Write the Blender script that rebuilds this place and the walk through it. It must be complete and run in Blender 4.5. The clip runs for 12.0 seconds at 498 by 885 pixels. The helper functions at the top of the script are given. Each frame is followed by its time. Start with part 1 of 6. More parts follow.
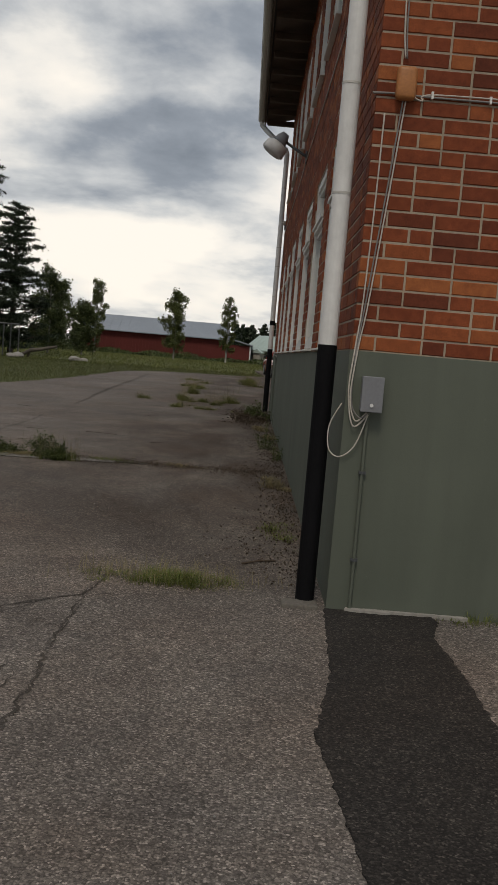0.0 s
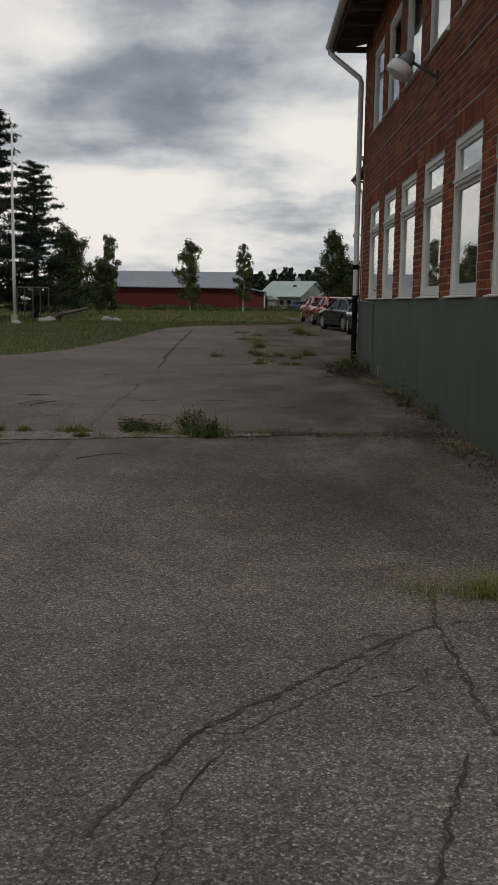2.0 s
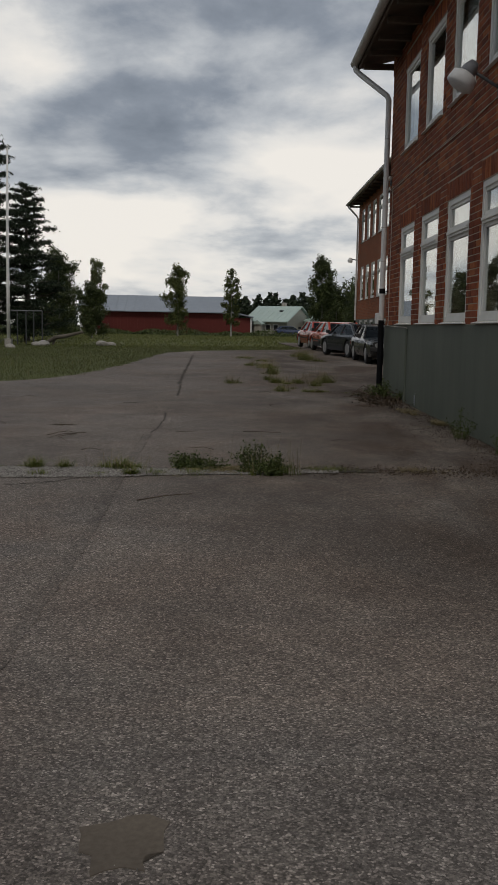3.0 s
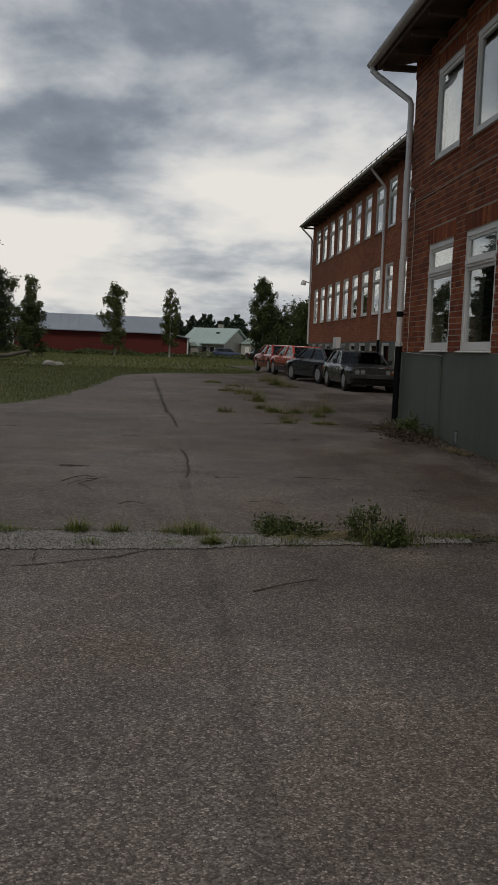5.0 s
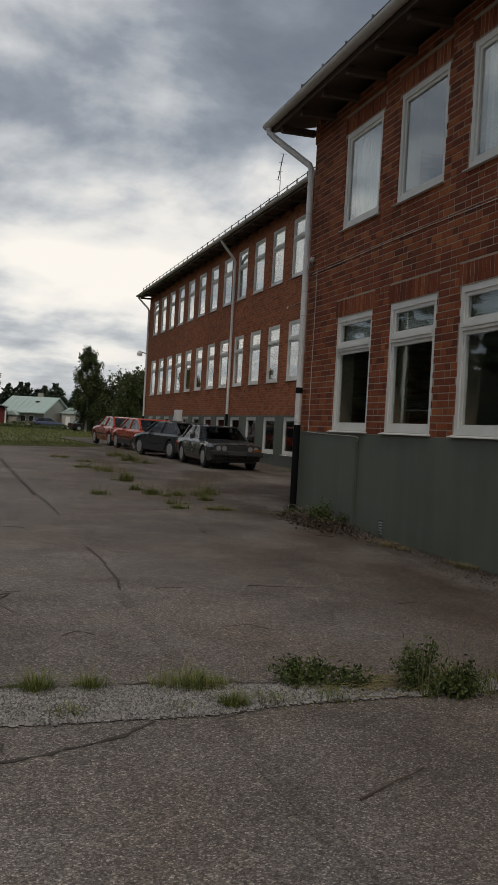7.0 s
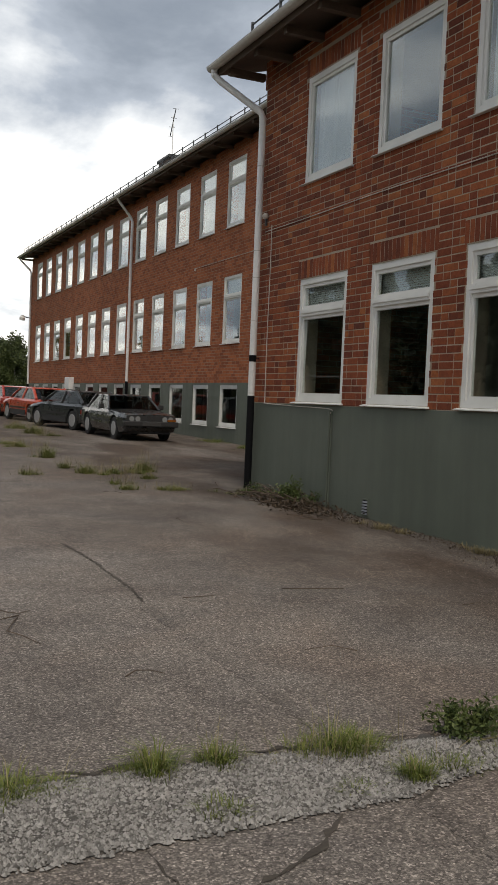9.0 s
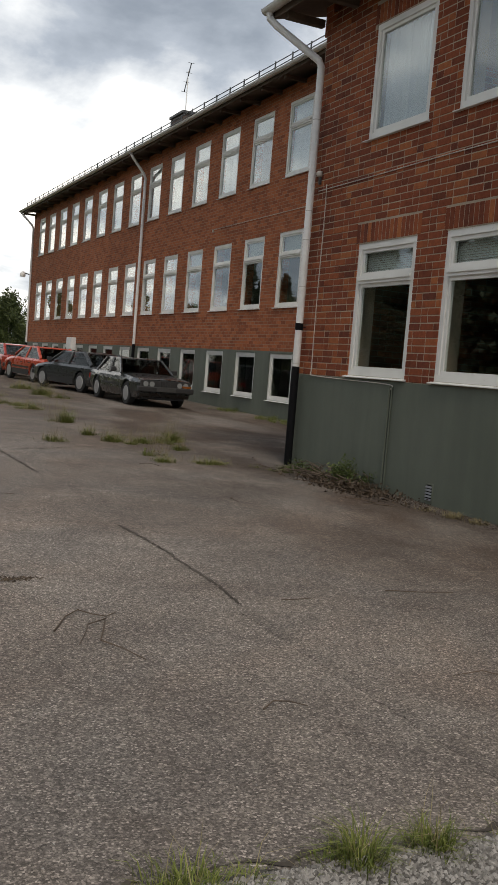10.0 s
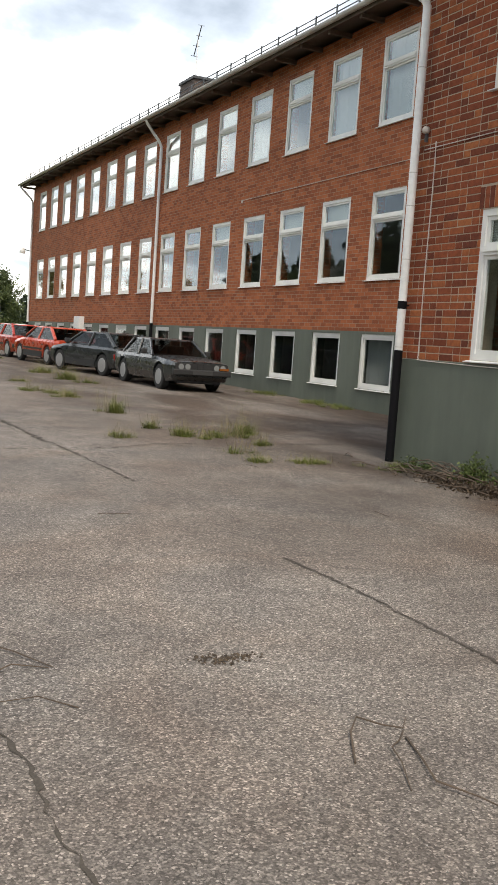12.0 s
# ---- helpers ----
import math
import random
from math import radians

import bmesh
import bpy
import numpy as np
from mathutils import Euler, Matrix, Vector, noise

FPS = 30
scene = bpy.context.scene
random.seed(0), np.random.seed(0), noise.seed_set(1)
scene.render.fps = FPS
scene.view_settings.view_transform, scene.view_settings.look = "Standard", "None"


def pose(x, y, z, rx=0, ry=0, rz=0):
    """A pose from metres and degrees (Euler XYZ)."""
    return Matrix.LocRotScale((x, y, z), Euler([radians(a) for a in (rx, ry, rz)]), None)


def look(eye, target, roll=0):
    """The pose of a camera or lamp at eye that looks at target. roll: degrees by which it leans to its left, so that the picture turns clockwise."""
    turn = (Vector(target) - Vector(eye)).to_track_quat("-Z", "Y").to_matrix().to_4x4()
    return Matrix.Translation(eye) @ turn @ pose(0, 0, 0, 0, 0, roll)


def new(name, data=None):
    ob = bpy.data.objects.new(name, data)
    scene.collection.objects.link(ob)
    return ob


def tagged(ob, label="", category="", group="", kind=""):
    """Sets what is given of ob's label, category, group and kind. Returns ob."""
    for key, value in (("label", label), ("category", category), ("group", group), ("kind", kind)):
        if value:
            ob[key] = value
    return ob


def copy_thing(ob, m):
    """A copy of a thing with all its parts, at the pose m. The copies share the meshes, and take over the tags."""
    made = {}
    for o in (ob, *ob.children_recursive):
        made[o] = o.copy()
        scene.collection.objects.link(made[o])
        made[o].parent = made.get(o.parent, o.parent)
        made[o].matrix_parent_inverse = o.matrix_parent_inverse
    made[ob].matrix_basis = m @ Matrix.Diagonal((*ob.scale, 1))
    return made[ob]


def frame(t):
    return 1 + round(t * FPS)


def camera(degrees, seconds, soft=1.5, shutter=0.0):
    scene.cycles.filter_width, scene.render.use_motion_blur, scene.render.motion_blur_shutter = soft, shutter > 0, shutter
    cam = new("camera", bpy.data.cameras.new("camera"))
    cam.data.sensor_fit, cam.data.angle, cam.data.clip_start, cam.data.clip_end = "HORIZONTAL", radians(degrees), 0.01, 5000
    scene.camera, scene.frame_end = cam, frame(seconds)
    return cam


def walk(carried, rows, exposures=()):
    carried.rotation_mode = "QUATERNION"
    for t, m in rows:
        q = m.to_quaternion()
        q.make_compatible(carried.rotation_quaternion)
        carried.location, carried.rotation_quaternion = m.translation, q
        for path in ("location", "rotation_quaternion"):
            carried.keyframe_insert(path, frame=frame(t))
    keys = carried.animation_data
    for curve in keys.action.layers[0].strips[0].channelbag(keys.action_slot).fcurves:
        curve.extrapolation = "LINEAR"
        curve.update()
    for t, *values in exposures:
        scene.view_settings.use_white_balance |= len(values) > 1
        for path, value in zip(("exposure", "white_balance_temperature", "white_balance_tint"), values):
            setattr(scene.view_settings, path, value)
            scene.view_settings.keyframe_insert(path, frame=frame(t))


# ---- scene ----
cam = camera(29.0, 12.0)
PATH = [
    (0, (-0.582, -5.418, 1.401), (-0.563, -3.426, 1.222), 4.9),
    (0.5, (-0.981, -5.128, 1.422), (-0.976, -3.136, 1.242), 3.5),
    (1, (-1.404, -4.844, 1.417), (-1.461, -2.858, 1.194), 2.7),
    (1.5, (-1.848, -4.536, 1.403), (-1.932, -2.559, 1.115), 1.9),
    (2, (-2.229, -4.259, 1.409), (-2.227, -2.28, 1.121), 0.8),
    (2.5, (-2.62, -3.771, 1.393), (-2.609, -1.789, 1.123), -0.2),
    (3, (-3.026, -3.349, 1.39), (-2.984, -1.364, 1.153), 1.1),
    (3.5, (-3.408, -2.903, 1.402), (-3.306, -0.918, 1.18), 2.1),
    (3.7, (-3.55, -2.678, 1.404), (-3.428, -0.694, 1.188), 2.1),
    (5.3, (-4.496, -0.943, 1.384), (-4.276, 1.037, 1.208), 2.7),
    (5.5, (-4.607, -0.76, 1.39), (-4.365, 1.218, 1.226), 3.0),
    (6, (-4.829, -0.297, 1.397), (-4.493, 1.671, 1.279), 2.6),
    (6.5, (-5.083, 0.17, 1.438), (-4.591, 2.107, 1.365), 3.5),
    (7, (-5.289, 0.673, 1.438), (-4.721, 2.591, 1.414), 3.2),
    (7.5, (-5.485, 1.157, 1.432), (-4.853, 3.054, 1.458), 2.8),
    (7.7, (-5.566, 1.353, 1.431), (-4.904, 3.24, 1.472), 2.8),
    (9.3, (-6.221, 2.523, 1.502), (-5.381, 4.334, 1.381), 2.8),
    (9.5, (-6.304, 2.754, 1.507), (-5.464, 4.564, 1.369), 3.4),
    (10, (-6.461, 3.386, 1.486), (-5.608, 5.188, 1.335), 4.7),
    (10.5, (-6.623, 3.922, 1.516), (-5.763, 5.721, 1.359), 4.9),
    (11, (-6.768, 4.443, 1.514), (-5.89, 6.232, 1.347), 4.5),
    (11.5, (-6.893, 4.974, 1.494), (-5.964, 6.736, 1.317), 4.1),
    (12, (-7.079, 5.445, 1.503), (-6.194, 7.227, 1.304), 4.0),
]
walk(cam, [(t, look(eye, target, roll)) for t, eye, target, roll in PATH],
     [(0, -0.2, 7150, 11), (0.6, -0.25, 7100, 11), (1.0, -0.5, 7100, 11), (1.5, -0.42, 7000, 11), (2.5, -0.4, 6880, 11), (5.4, -0.53, 6830, 11),
      (6.0, -0.53, 6830, 11), (6.5, -0.25, 6920, 11), (7.6, -0.22, 7000, 11), (9.4, 0.64, 7150, 11), (10.0, 0.55, 7150, 11), (10.5, 1.08, 7150, 11),
      (11, 1.08, 7130, 10), (11.5, 1.58, 7130, 10), (12, 1.42, 7130, 10)])

# ---- light ----
SLOPE = 0.0115


def gz(y, x=-1.5):
    """Height of the ground: a gentle rise away from the start, flatter beyond the yard, falling away from the wall."""
    return SLOPE * max(-40.0, min(42.0, y)) - 0.0019 * max(0.0, min(140.0, y) - 42.0) + 0.01 * min(0.0, max(-8.0, x) + 1.5)


def cloudy_world():
    w = bpy.data.worlds.new("sky")
    scene.world = w
    w.use_nodes = True
    nt = w.node_tree
    nt.nodes.clear()
    N, L = nt.nodes.new, nt.links.new

    def mth(op, a, b=None, clamp=False):
        n = N("ShaderNodeMath")
        n.operation, n.use_clamp = op, clamp
        for i, v in enumerate((a, b)):
            if v is None:
                continue
            if isinstance(v, (int, float)):
                n.inputs[i].default_value = v
            else:
                L(v, n.inputs[i])
        return n.outputs[0]

    tc = N("ShaderNodeTexCoord")
    sep = N("ShaderNodeSeparateXYZ")
    L(tc.outputs["Generated"], sep.inputs[0])
    z = mth("MAXIMUM", sep.outputs[2], 0.0)
    den = mth("ADD", z, 0.34)
    px = mth("DIVIDE", sep.outputs[0], den)
    py = mth("DIVIDE", sep.outputs[1], den)
    comb = N("ShaderNodeCombineXYZ")
    L(px, comb.inputs[0])
    L(py, comb.inputs[1])
    comb.inputs[2].default_value = CLOUD_SEED
    flat = N("ShaderNodeMapping")
    flat.inputs["Scale"].default_value = (1.0, 1.0, 3.4)
    flat.inputs["Location"].default_value = (0.3, 2.1, CLOUD_SEED)
    L(tc.outputs["Generated"], flat.inputs["Vector"])

    def fbm(vec, scale, detail, rough, distort):
        n = N("ShaderNodeTexNoise")
        n.inputs["Scale"].default_value = scale
        n.inputs["Detail"].default_value = detail
        n.inputs["Roughness"].default_value = rough
        n.inputs["Distortion"].default_value = distort
        L(vec, n.inputs["Vector"])
        return n.outputs["Fac"]

    def ranged(v, a, b, c, d):
        n = N("ShaderNodeMapRange")
        n.interpolation_type = "SMOOTHSTEP"
        for i, q in enumerate((a, b, c, d)):
            n.inputs[i + 1].default_value = q
        L(v, n.inputs[0])
        return n.outputs[0]

    # a billowing deck overhead, and thin level banks low in the sky
    deck = mth("ADD", mth("MULTIPLY", fbm(comb.outputs[0], 1.5, 3, 0.5, 0.1), 0.62), mth("MULTIPLY", fbm(comb.outputs[0], 3.6, 11, 0.55, 0.12), 0.40))
    banks = mth("ADD", mth("MULTIPLY", fbm(flat.outputs[0], 3.6, 10, 0.52, 0.15), 1.15), -0.085)
    high = ranged(z, 0.10, 0.22, 0.0, 1.0)
    low = mth("SUBTRACT", 1.0, high)
    dens = mth("ADD", mth("MULTIPLY", deck, high), mth("MULTIPLY", banks, low))
    # the deck closes overhead and opens to a bright horizon
    tilt = mth("SUBTRACT", z, mth("MULTIPLY", mth("MINIMUM", sep.outputs[0], 0.24), 0.22))
    dens = mth("ADD", dens, ranged(tilt, 0.11, 0.23, -0.088, 0.040))
    # a heavier bank of cloud on the side of the buildings
    dens = mth("ADD", dens, mth("MULTIPLY", ranged(px, 0.75, 1.3, 0.0, 0.06), high))
    ramp = N("ShaderNodeValToRGB")
    r = ramp.color_ramp
    r.elements[0].position, r.elements[0].color = 0.36, (1.04, 1.03, 1.0, 1)
    r.elements[1].position, r.elements[1].color = 0.66, (0.140, 0.175, 0.230, 1)
    for pos, col in ((0.42, (0.88, 0.90, 0.91, 1)), (0.475, (0.58, 0.63, 0.69, 1)), (0.54, (0.295, 0.345, 0.42, 1)), (0.60, (0.195, 0.235, 0.295, 1))):
        e = r.elements.new(pos)
        e.color = col
    L(dens, ramp.inputs[0])
    sky = N("ShaderNodeTexSky")
    sky.sky_type = "NISHITA"
    sky.sun_disc = False
    sky.sun_elevation, sky.sun_rotation = radians(SUN_ELEV), radians(SUN_ROT)
    b1, b2 = N("ShaderNodeBackground"), N("ShaderNodeBackground")
    L(sky.outputs[0], b1.inputs[0])
    b1.inputs[1].default_value = 0.08
    L(ramp.outputs[0], b2.inputs[0])
    b2.inputs[1].default_value = CLOUD_LIGHT
    mix = N("ShaderNodeMixShader")
    mix.inputs[0].default_value = 0.93
    L(b1.outputs[0], mix.inputs[1])
    L(b2.outputs[0], mix.inputs[2])
    out = N("ShaderNodeOutputWorld")
    L(mix.outputs[0], out.inputs[0])


CLOUD_SEED, CLOUD_LIGHT = 5.2, 1.12
SUN_ELEV, SUN_ROT = 54.0, 193.0
cloudy_world()
sun = new("sun", bpy.data.lights.new("sun", "SUN"))
sun.data.energy, sun.data.angle, sun.data.color = 1.25, radians(16), (1.0, 0.95, 0.87)
sun.matrix_world = look((-5, -21, 30), (0, 0, 0))

# ---- materials ----


class Mat:
    """A small builder for a node material on object or world coordinates."""

    def __init__(self, name, rough=0.8, metal=0.0, spec=0.5):
        self.m = bpy.data.materials.new(name)
        self.m.use_nodes = True
        self.nt = self.m.node_tree
        self.b = self.nt.nodes["Principled BSDF"]
        self.b.inputs["Roughness"].default_value = rough
        self.b.inputs["Metallic"].default_value = metal
        self.b.inputs["Specular IOR Level"].default_value = spec
        self.co = None

    def n(self, kind):
        return self.nt.nodes.new(kind)

    def l(self, a, b):
        self.nt.links.new(a, b)

    def pos(self):
        if self.co is None:
            self.co = self.n("ShaderNodeNewGeometry").outputs["Position"]
        return self.co

    def noise(self, scale, detail=4, rough=0.55, dist=0.0, stretch=None):
        t = self.n("ShaderNodeTexNoise")
        t.inputs["Scale"].default_value = scale
        t.inputs["Detail"].default_value = detail
        t.inputs["Roughness"].default_value = rough
        t.inputs["Distortion"].default_value = dist
        v = self.pos()
        if stretch:
            mp = self.n("ShaderNodeMapping")
            mp.inputs["Scale"].default_value = stretch
            self.l(v, mp.inputs["Vector"])
            v = mp.outputs[0]
        self.l(v, t.inputs["Vector"])
        return t.outputs["Fac"]

    def voronoi(self, scale, out="Distance"):
        t = self.n("ShaderNodeTexVoronoi")
        t.inputs["Scale"].default_value = scale
        self.l(self.pos(), t.inputs["Vector"])
        return t.outputs[out]

    def ramp(self, fac, *stops):
        r = self.n("ShaderNodeValToRGB")
        els = r.color_ramp.elements
        while len(els) < len(stops):
            els.new(0.5)
        for e, (p, c) in zip(els, stops):
            e.position = p
            e.color = (*c, 1) if isinstance(c, tuple) else (c, c, c, 1)
        self.l(fac, r.inputs[0])
        return r.outputs[0]

    def mix(self, fac, a, b, mode="MIX"):
        x = self.n("ShaderNodeMix")
        x.data_type, x.blend_type = "RGBA", mode
        for sock, v in ((x.inputs[0], fac), (x.inputs[6], a), (x.inputs[7], b)):
            if isinstance(v, (int, float)):
                sock.default_value = v
            elif isinstance(v, tuple):
                sock.default_value = (*v, 1)
            else:
                self.l(v, sock)
        return x.outputs[2]

    def color(self, c):
        if isinstance(c, tuple):
            self.b.inputs["Base Color"].default_value = (*c, 1)
        else:
            self.l(c, self.b.inputs["Base Color"])
        return self

    def rough(self, v):
        self.l(v, self.b.inputs["Roughness"])
        return self

    def bump(self, h, strength=0.3, dist=0.01):
        p = self.n("ShaderNodeBump")
        p.inputs["Strength"].default_value, p.inputs["Distance"].default_value = strength, dist
        self.l(h, p.inputs["Height"])
        self.l(p.outputs[0], self.b.inputs["Normal"])
        return self


def plain(name, col, rough=0.6, metal=0.0, vary=0.12, scale=6.0, bump=0.0, spec=0.5):
    """A coloured surface with faint mottling at two scales."""
    k = Mat(name, rough, metal, spec)
    big = k.ramp(k.noise(scale * 0.2, 3), (0.3, 1 - vary), (0.7, 1 + vary))
    fine = k.ramp(k.noise(scale * 6, 5), (0.3, 1 - vary * 0.7), (0.7, 1 + vary * 0.7))
    k.color(k.mix(1.0, k.mix(1.0, col, big, "MULTIPLY"), fine, "MULTIPLY"))
    if bump:
        k.bump(k.noise(scale * 12, 5), bump, 0.004)
    return k.m


def brick_material(name, joined):
    k = Mat(name, 0.88, 0, 0.25)
    if joined:
        rnd = k.n("ShaderNodeNewGeometry").outputs["Random Per Island"]
    else:
        rnd = k.n("ShaderNodeObjectInfo").outputs["Random"]
    base = k.ramp(rnd, (0.0, (0.15, 0.043, 0.025)), (0.14, (0.20, 0.053, 0.026)), (0.4, (0.25, 0.066, 0.030)),
                  (0.65, (0.295, 0.080, 0.034)), (0.85, (0.35, 0.104, 0.041)), (1.0, (0.43, 0.148, 0.056)))
    mott = k.ramp(k.noise(16, 5, 0.6), (0.3, (0.72, 0.68, 0.68)), (0.72, (1.15, 1.12, 1.05)))
    grain = k.ramp(k.noise(140, 4, 0.6), (0.25, 0.8), (0.75, 1.12))
    soot = k.ramp(k.noise(0.55, 4, 0.6), (0.35, 0.82), (0.65, 1.06))
    c = k.mix(1.0, k.mix(1.0, k.mix(1.0, base, mott, "MULTIPLY"), grain, "MULTIPLY"), soot, "MULTIPLY")
    k.color(c).bump(k.noise(90, 6, 0.65), 0.35, 0.004)
    return k.m


def far_brick_material():
    """Bricks too far off to be told apart: courses and perpends on the wall's own plane."""
    k = Mat("far_brick", 0.9, 0, 0.2)
    sep, comb = k.n("ShaderNodeSeparateXYZ"), k.n("ShaderNodeCombineXYZ")
    k.l(k.pos(), sep.inputs[0])
    add = k.n("ShaderNodeMath")
    k.l(sep.outputs[0], add.inputs[0])
    k.l(sep.outputs[1], add.inputs[1])
    k.l(add.outputs[0], comb.inputs[0])
    k.l(sep.outputs[2], comb.inputs[1])
    t = k.n("ShaderNodeTexBrick")
    k.l(comb.outputs[0], t.inputs["Vector"])
    for key, v in (("Scale", 1.0), ("Mortar Size", 0.006), ("Mortar Smooth", 0.2), ("Brick Width", 0.26), ("Row Height", 0.0867), ("Bias", -0.15)):
        t.inputs[key].default_value = v
    t.inputs["Color1"].default_value = (0.40, 0.122, 0.050, 1)
    t.inputs["Color2"].default_value = (0.21, 0.062, 0.030, 1)
    t.inputs["Mortar"].default_value = (0.33, 0.22, 0.15, 1)
    soot = k.ramp(k.noise(0.35, 5, 0.6), (0.35, 0.84), (0.65, 1.08))
    mott = k.ramp(k.noise(5, 5, 0.65), (0.3, 0.86), (0.7, 1.1))
    k.color(k.mix(1.0, k.mix(1.0, t.outputs["Color"], soot, "MULTIPLY"), mott, "MULTIPLY"))
    k.bump(t.outputs["Fac"], -0.3, 0.006)
    return k.m


def asphalt_material(name, dark=1.0, stone=1.0):
    k = Mat(name, 0.9, 0, 0.3)
    base = k.ramp(k.noise(0.35, 5, 0.6, 0.4), (0.3, tuple(dark * c for c in (0.145, 0.124, 0.109))), (0.55, tuple(dark * c for c in (0.200, 0.174, 0.154))),
                  (0.75, tuple(dark * c for c in (0.240, 0.210, 0.186))))
    dirt = k.ramp(k.noise(1.7, 6, 0.65, 0.6), (0.35, (0.80, 0.78, 0.77)), (0.65, (1.1, 1.09, 1.07)))
    hue = k.ramp(k.noise(0.55, 4, 0.6, 0.8), (0.36, (0.97, 1.0, 1.03)), (0.5, (1.0, 1.0, 1.0)), (0.66, (1.045, 0.99, 0.955)))
    c = k.mix(1.0, k.mix(1.0, base, hue, "MULTIPLY"), dirt, "MULTIPLY")
    # exposed aggregate: pale and dark chips a centimetre or so across
    cell = k.n("ShaderNodeTexVoronoi")
    cell.inputs["Scale"].default_value = 122
    cell.inputs["Randomness"].default_value = 1.0
    k.l(k.pos(), cell.inputs["Vector"])
    sep = k.n("ShaderNodeSeparateColor")
    k.l(cell.outputs["Color"], sep.inputs[0])
    chip = k.ramp(sep.outputs[0], (0.0, 0.48), (0.50, 0.92), (0.82, 1.0 + 0.35 * stone), (0.93, 1.0 + 0.8 * stone), (1.0, 1.0 + 1.7 * stone))
    edge = k.ramp(cell.outputs["Distance"], (0.25, 1.0), (0.75, 0.72))
    c = k.mix(1.0, k.mix(1.0, c, chip, "MULTIPLY"), edge, "MULTIPLY")
    grit = k.ramp(k.noise(260, 3, 0.7), (0.3, 0.72), (0.7, 1.22))
    c = k.mix(1.0, c, grit, "MULTIPLY")
    speck = k.ramp(k.noise(34, 4, 0.75), (0.34, 0.74), (0.5, 1.0), (0.66, 1.24))
    c = k.mix(1.0, c, speck, "MULTIPLY")
    # mossy dirt ground into the strip beside the front block, wall shade painted in
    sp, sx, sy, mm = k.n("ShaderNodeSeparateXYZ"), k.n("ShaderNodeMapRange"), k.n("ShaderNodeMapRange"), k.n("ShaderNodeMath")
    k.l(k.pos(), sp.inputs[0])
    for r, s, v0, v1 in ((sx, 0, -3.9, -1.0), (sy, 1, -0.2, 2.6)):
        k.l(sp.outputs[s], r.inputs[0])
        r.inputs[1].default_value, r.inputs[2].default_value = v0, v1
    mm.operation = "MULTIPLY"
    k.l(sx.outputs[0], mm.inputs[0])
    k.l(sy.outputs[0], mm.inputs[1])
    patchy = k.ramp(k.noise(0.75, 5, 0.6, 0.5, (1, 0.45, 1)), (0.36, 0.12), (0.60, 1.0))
    dirt_shade_at = k.mix(1.0, mm.outputs[0], patchy, "MULTIPLY")
    k.color(k.mix(dirt_shade_at, c, k.mix(1.0, c, (0.43, 0.36, 0.31), "MULTIPLY")))
    k.bump(k.mix(0.5, edge, k.noise(160, 4, 0.7)), 0.5, 0.006)
    return k.m


def plinth_material():
    k = Mat("plinth_paint", 0.62, 0, 0.4)
    base = k.ramp(k.noise(0.8, 5, 0.6), (0.3, (0.098, 0.112, 0.086)), (0.7, (0.125, 0.140, 0.110)))
    streak = k.ramp(k.noise(3.0, 5, 0.6, 0.3, (1, 1, 0.12)), (0.35, 0.88), (0.7, 1.07))
    spots = k.ramp(k.noise(28, 4, 0.7), (0.70, 1.0), (0.78, 1.35))
    c = k.mix(1.0, k.mix(1.0, base, streak, "MULTIPLY"), spots, "MULTIPLY")
    k.color(c).bump(k.noise(120, 5, 0.6), 0.22, 0.003)
    return k.m


def glass_material(name="window_glass", tint=(0.92, 0.95, 0.94), power=3.6, least=0.085):
    m = bpy.data.materials.new(name)
    m.use_nodes = True
    nt = m.node_tree
    nt.nodes.clear()
    N, L = nt.nodes.new, nt.links.new
    tr, gl, fr, mx, out = (N("ShaderNode" + k) for k in ("BsdfTransparent", "BsdfGlossy", "LayerWeight", "MixShader", "OutputMaterial"))
    tr.inputs[0].default_value = (*tint, 1)
    gl.inputs["Roughness"].default_value = 0.015
    gl.inputs["Color"].default_value = (0.95, 0.97, 0.97, 1)
    fr.inputs["Blend"].default_value = 0.5
    pw, sc = N("ShaderNodeMath"), N("ShaderNodeMapRange")
    pw.operation = "POWER"
    pw.inputs[1].default_value = power
    L(fr.outputs["Facing"], pw.inputs[0])
    sc.inputs[3].default_value, sc.inputs[4].default_value = least, 1.0
    L(pw.outputs[0], sc.inputs[0])
    geo, ns, bp = N("ShaderNodeNewGeometry"), N("ShaderNodeTexNoise"), N("ShaderNodeBump")
    L(geo.outputs["Position"], ns.inputs["Vector"])
    ns.inputs["Scale"].default_value = 1.6
    bp.inputs["Strength"].default_value, bp.inputs["Distance"].default_value = 0.05, 0.02
    L(ns.outputs["Fac"], bp.inputs["Height"])
    L(bp.outputs[0], gl.inputs["Normal"])
    L(sc.outputs[0], mx.inputs[0])
    L(tr.outputs[0], mx.inputs[1])
    L(gl.outputs[0], mx.inputs[2])
    L(mx.outputs[0], out.inputs[0])
    return m


def peeling_white():
    k = Mat("white_window_paint", 0.55, 0, 0.4)
    wear = k.ramp(k.noise(9, 6, 0.75, 0.5), (0.66, 0.0), (0.74, 1.0))
    c = k.mix(wear, k.ramp(k.noise(2, 3), (0.3, (0.66, 0.65, 0.61)), (0.7, (0.78, 0.77, 0.73))), (0.36, 0.34, 0.30))
    k.color(c).bump(k.noise(70, 4), 0.2, 0.003)
    return k.m


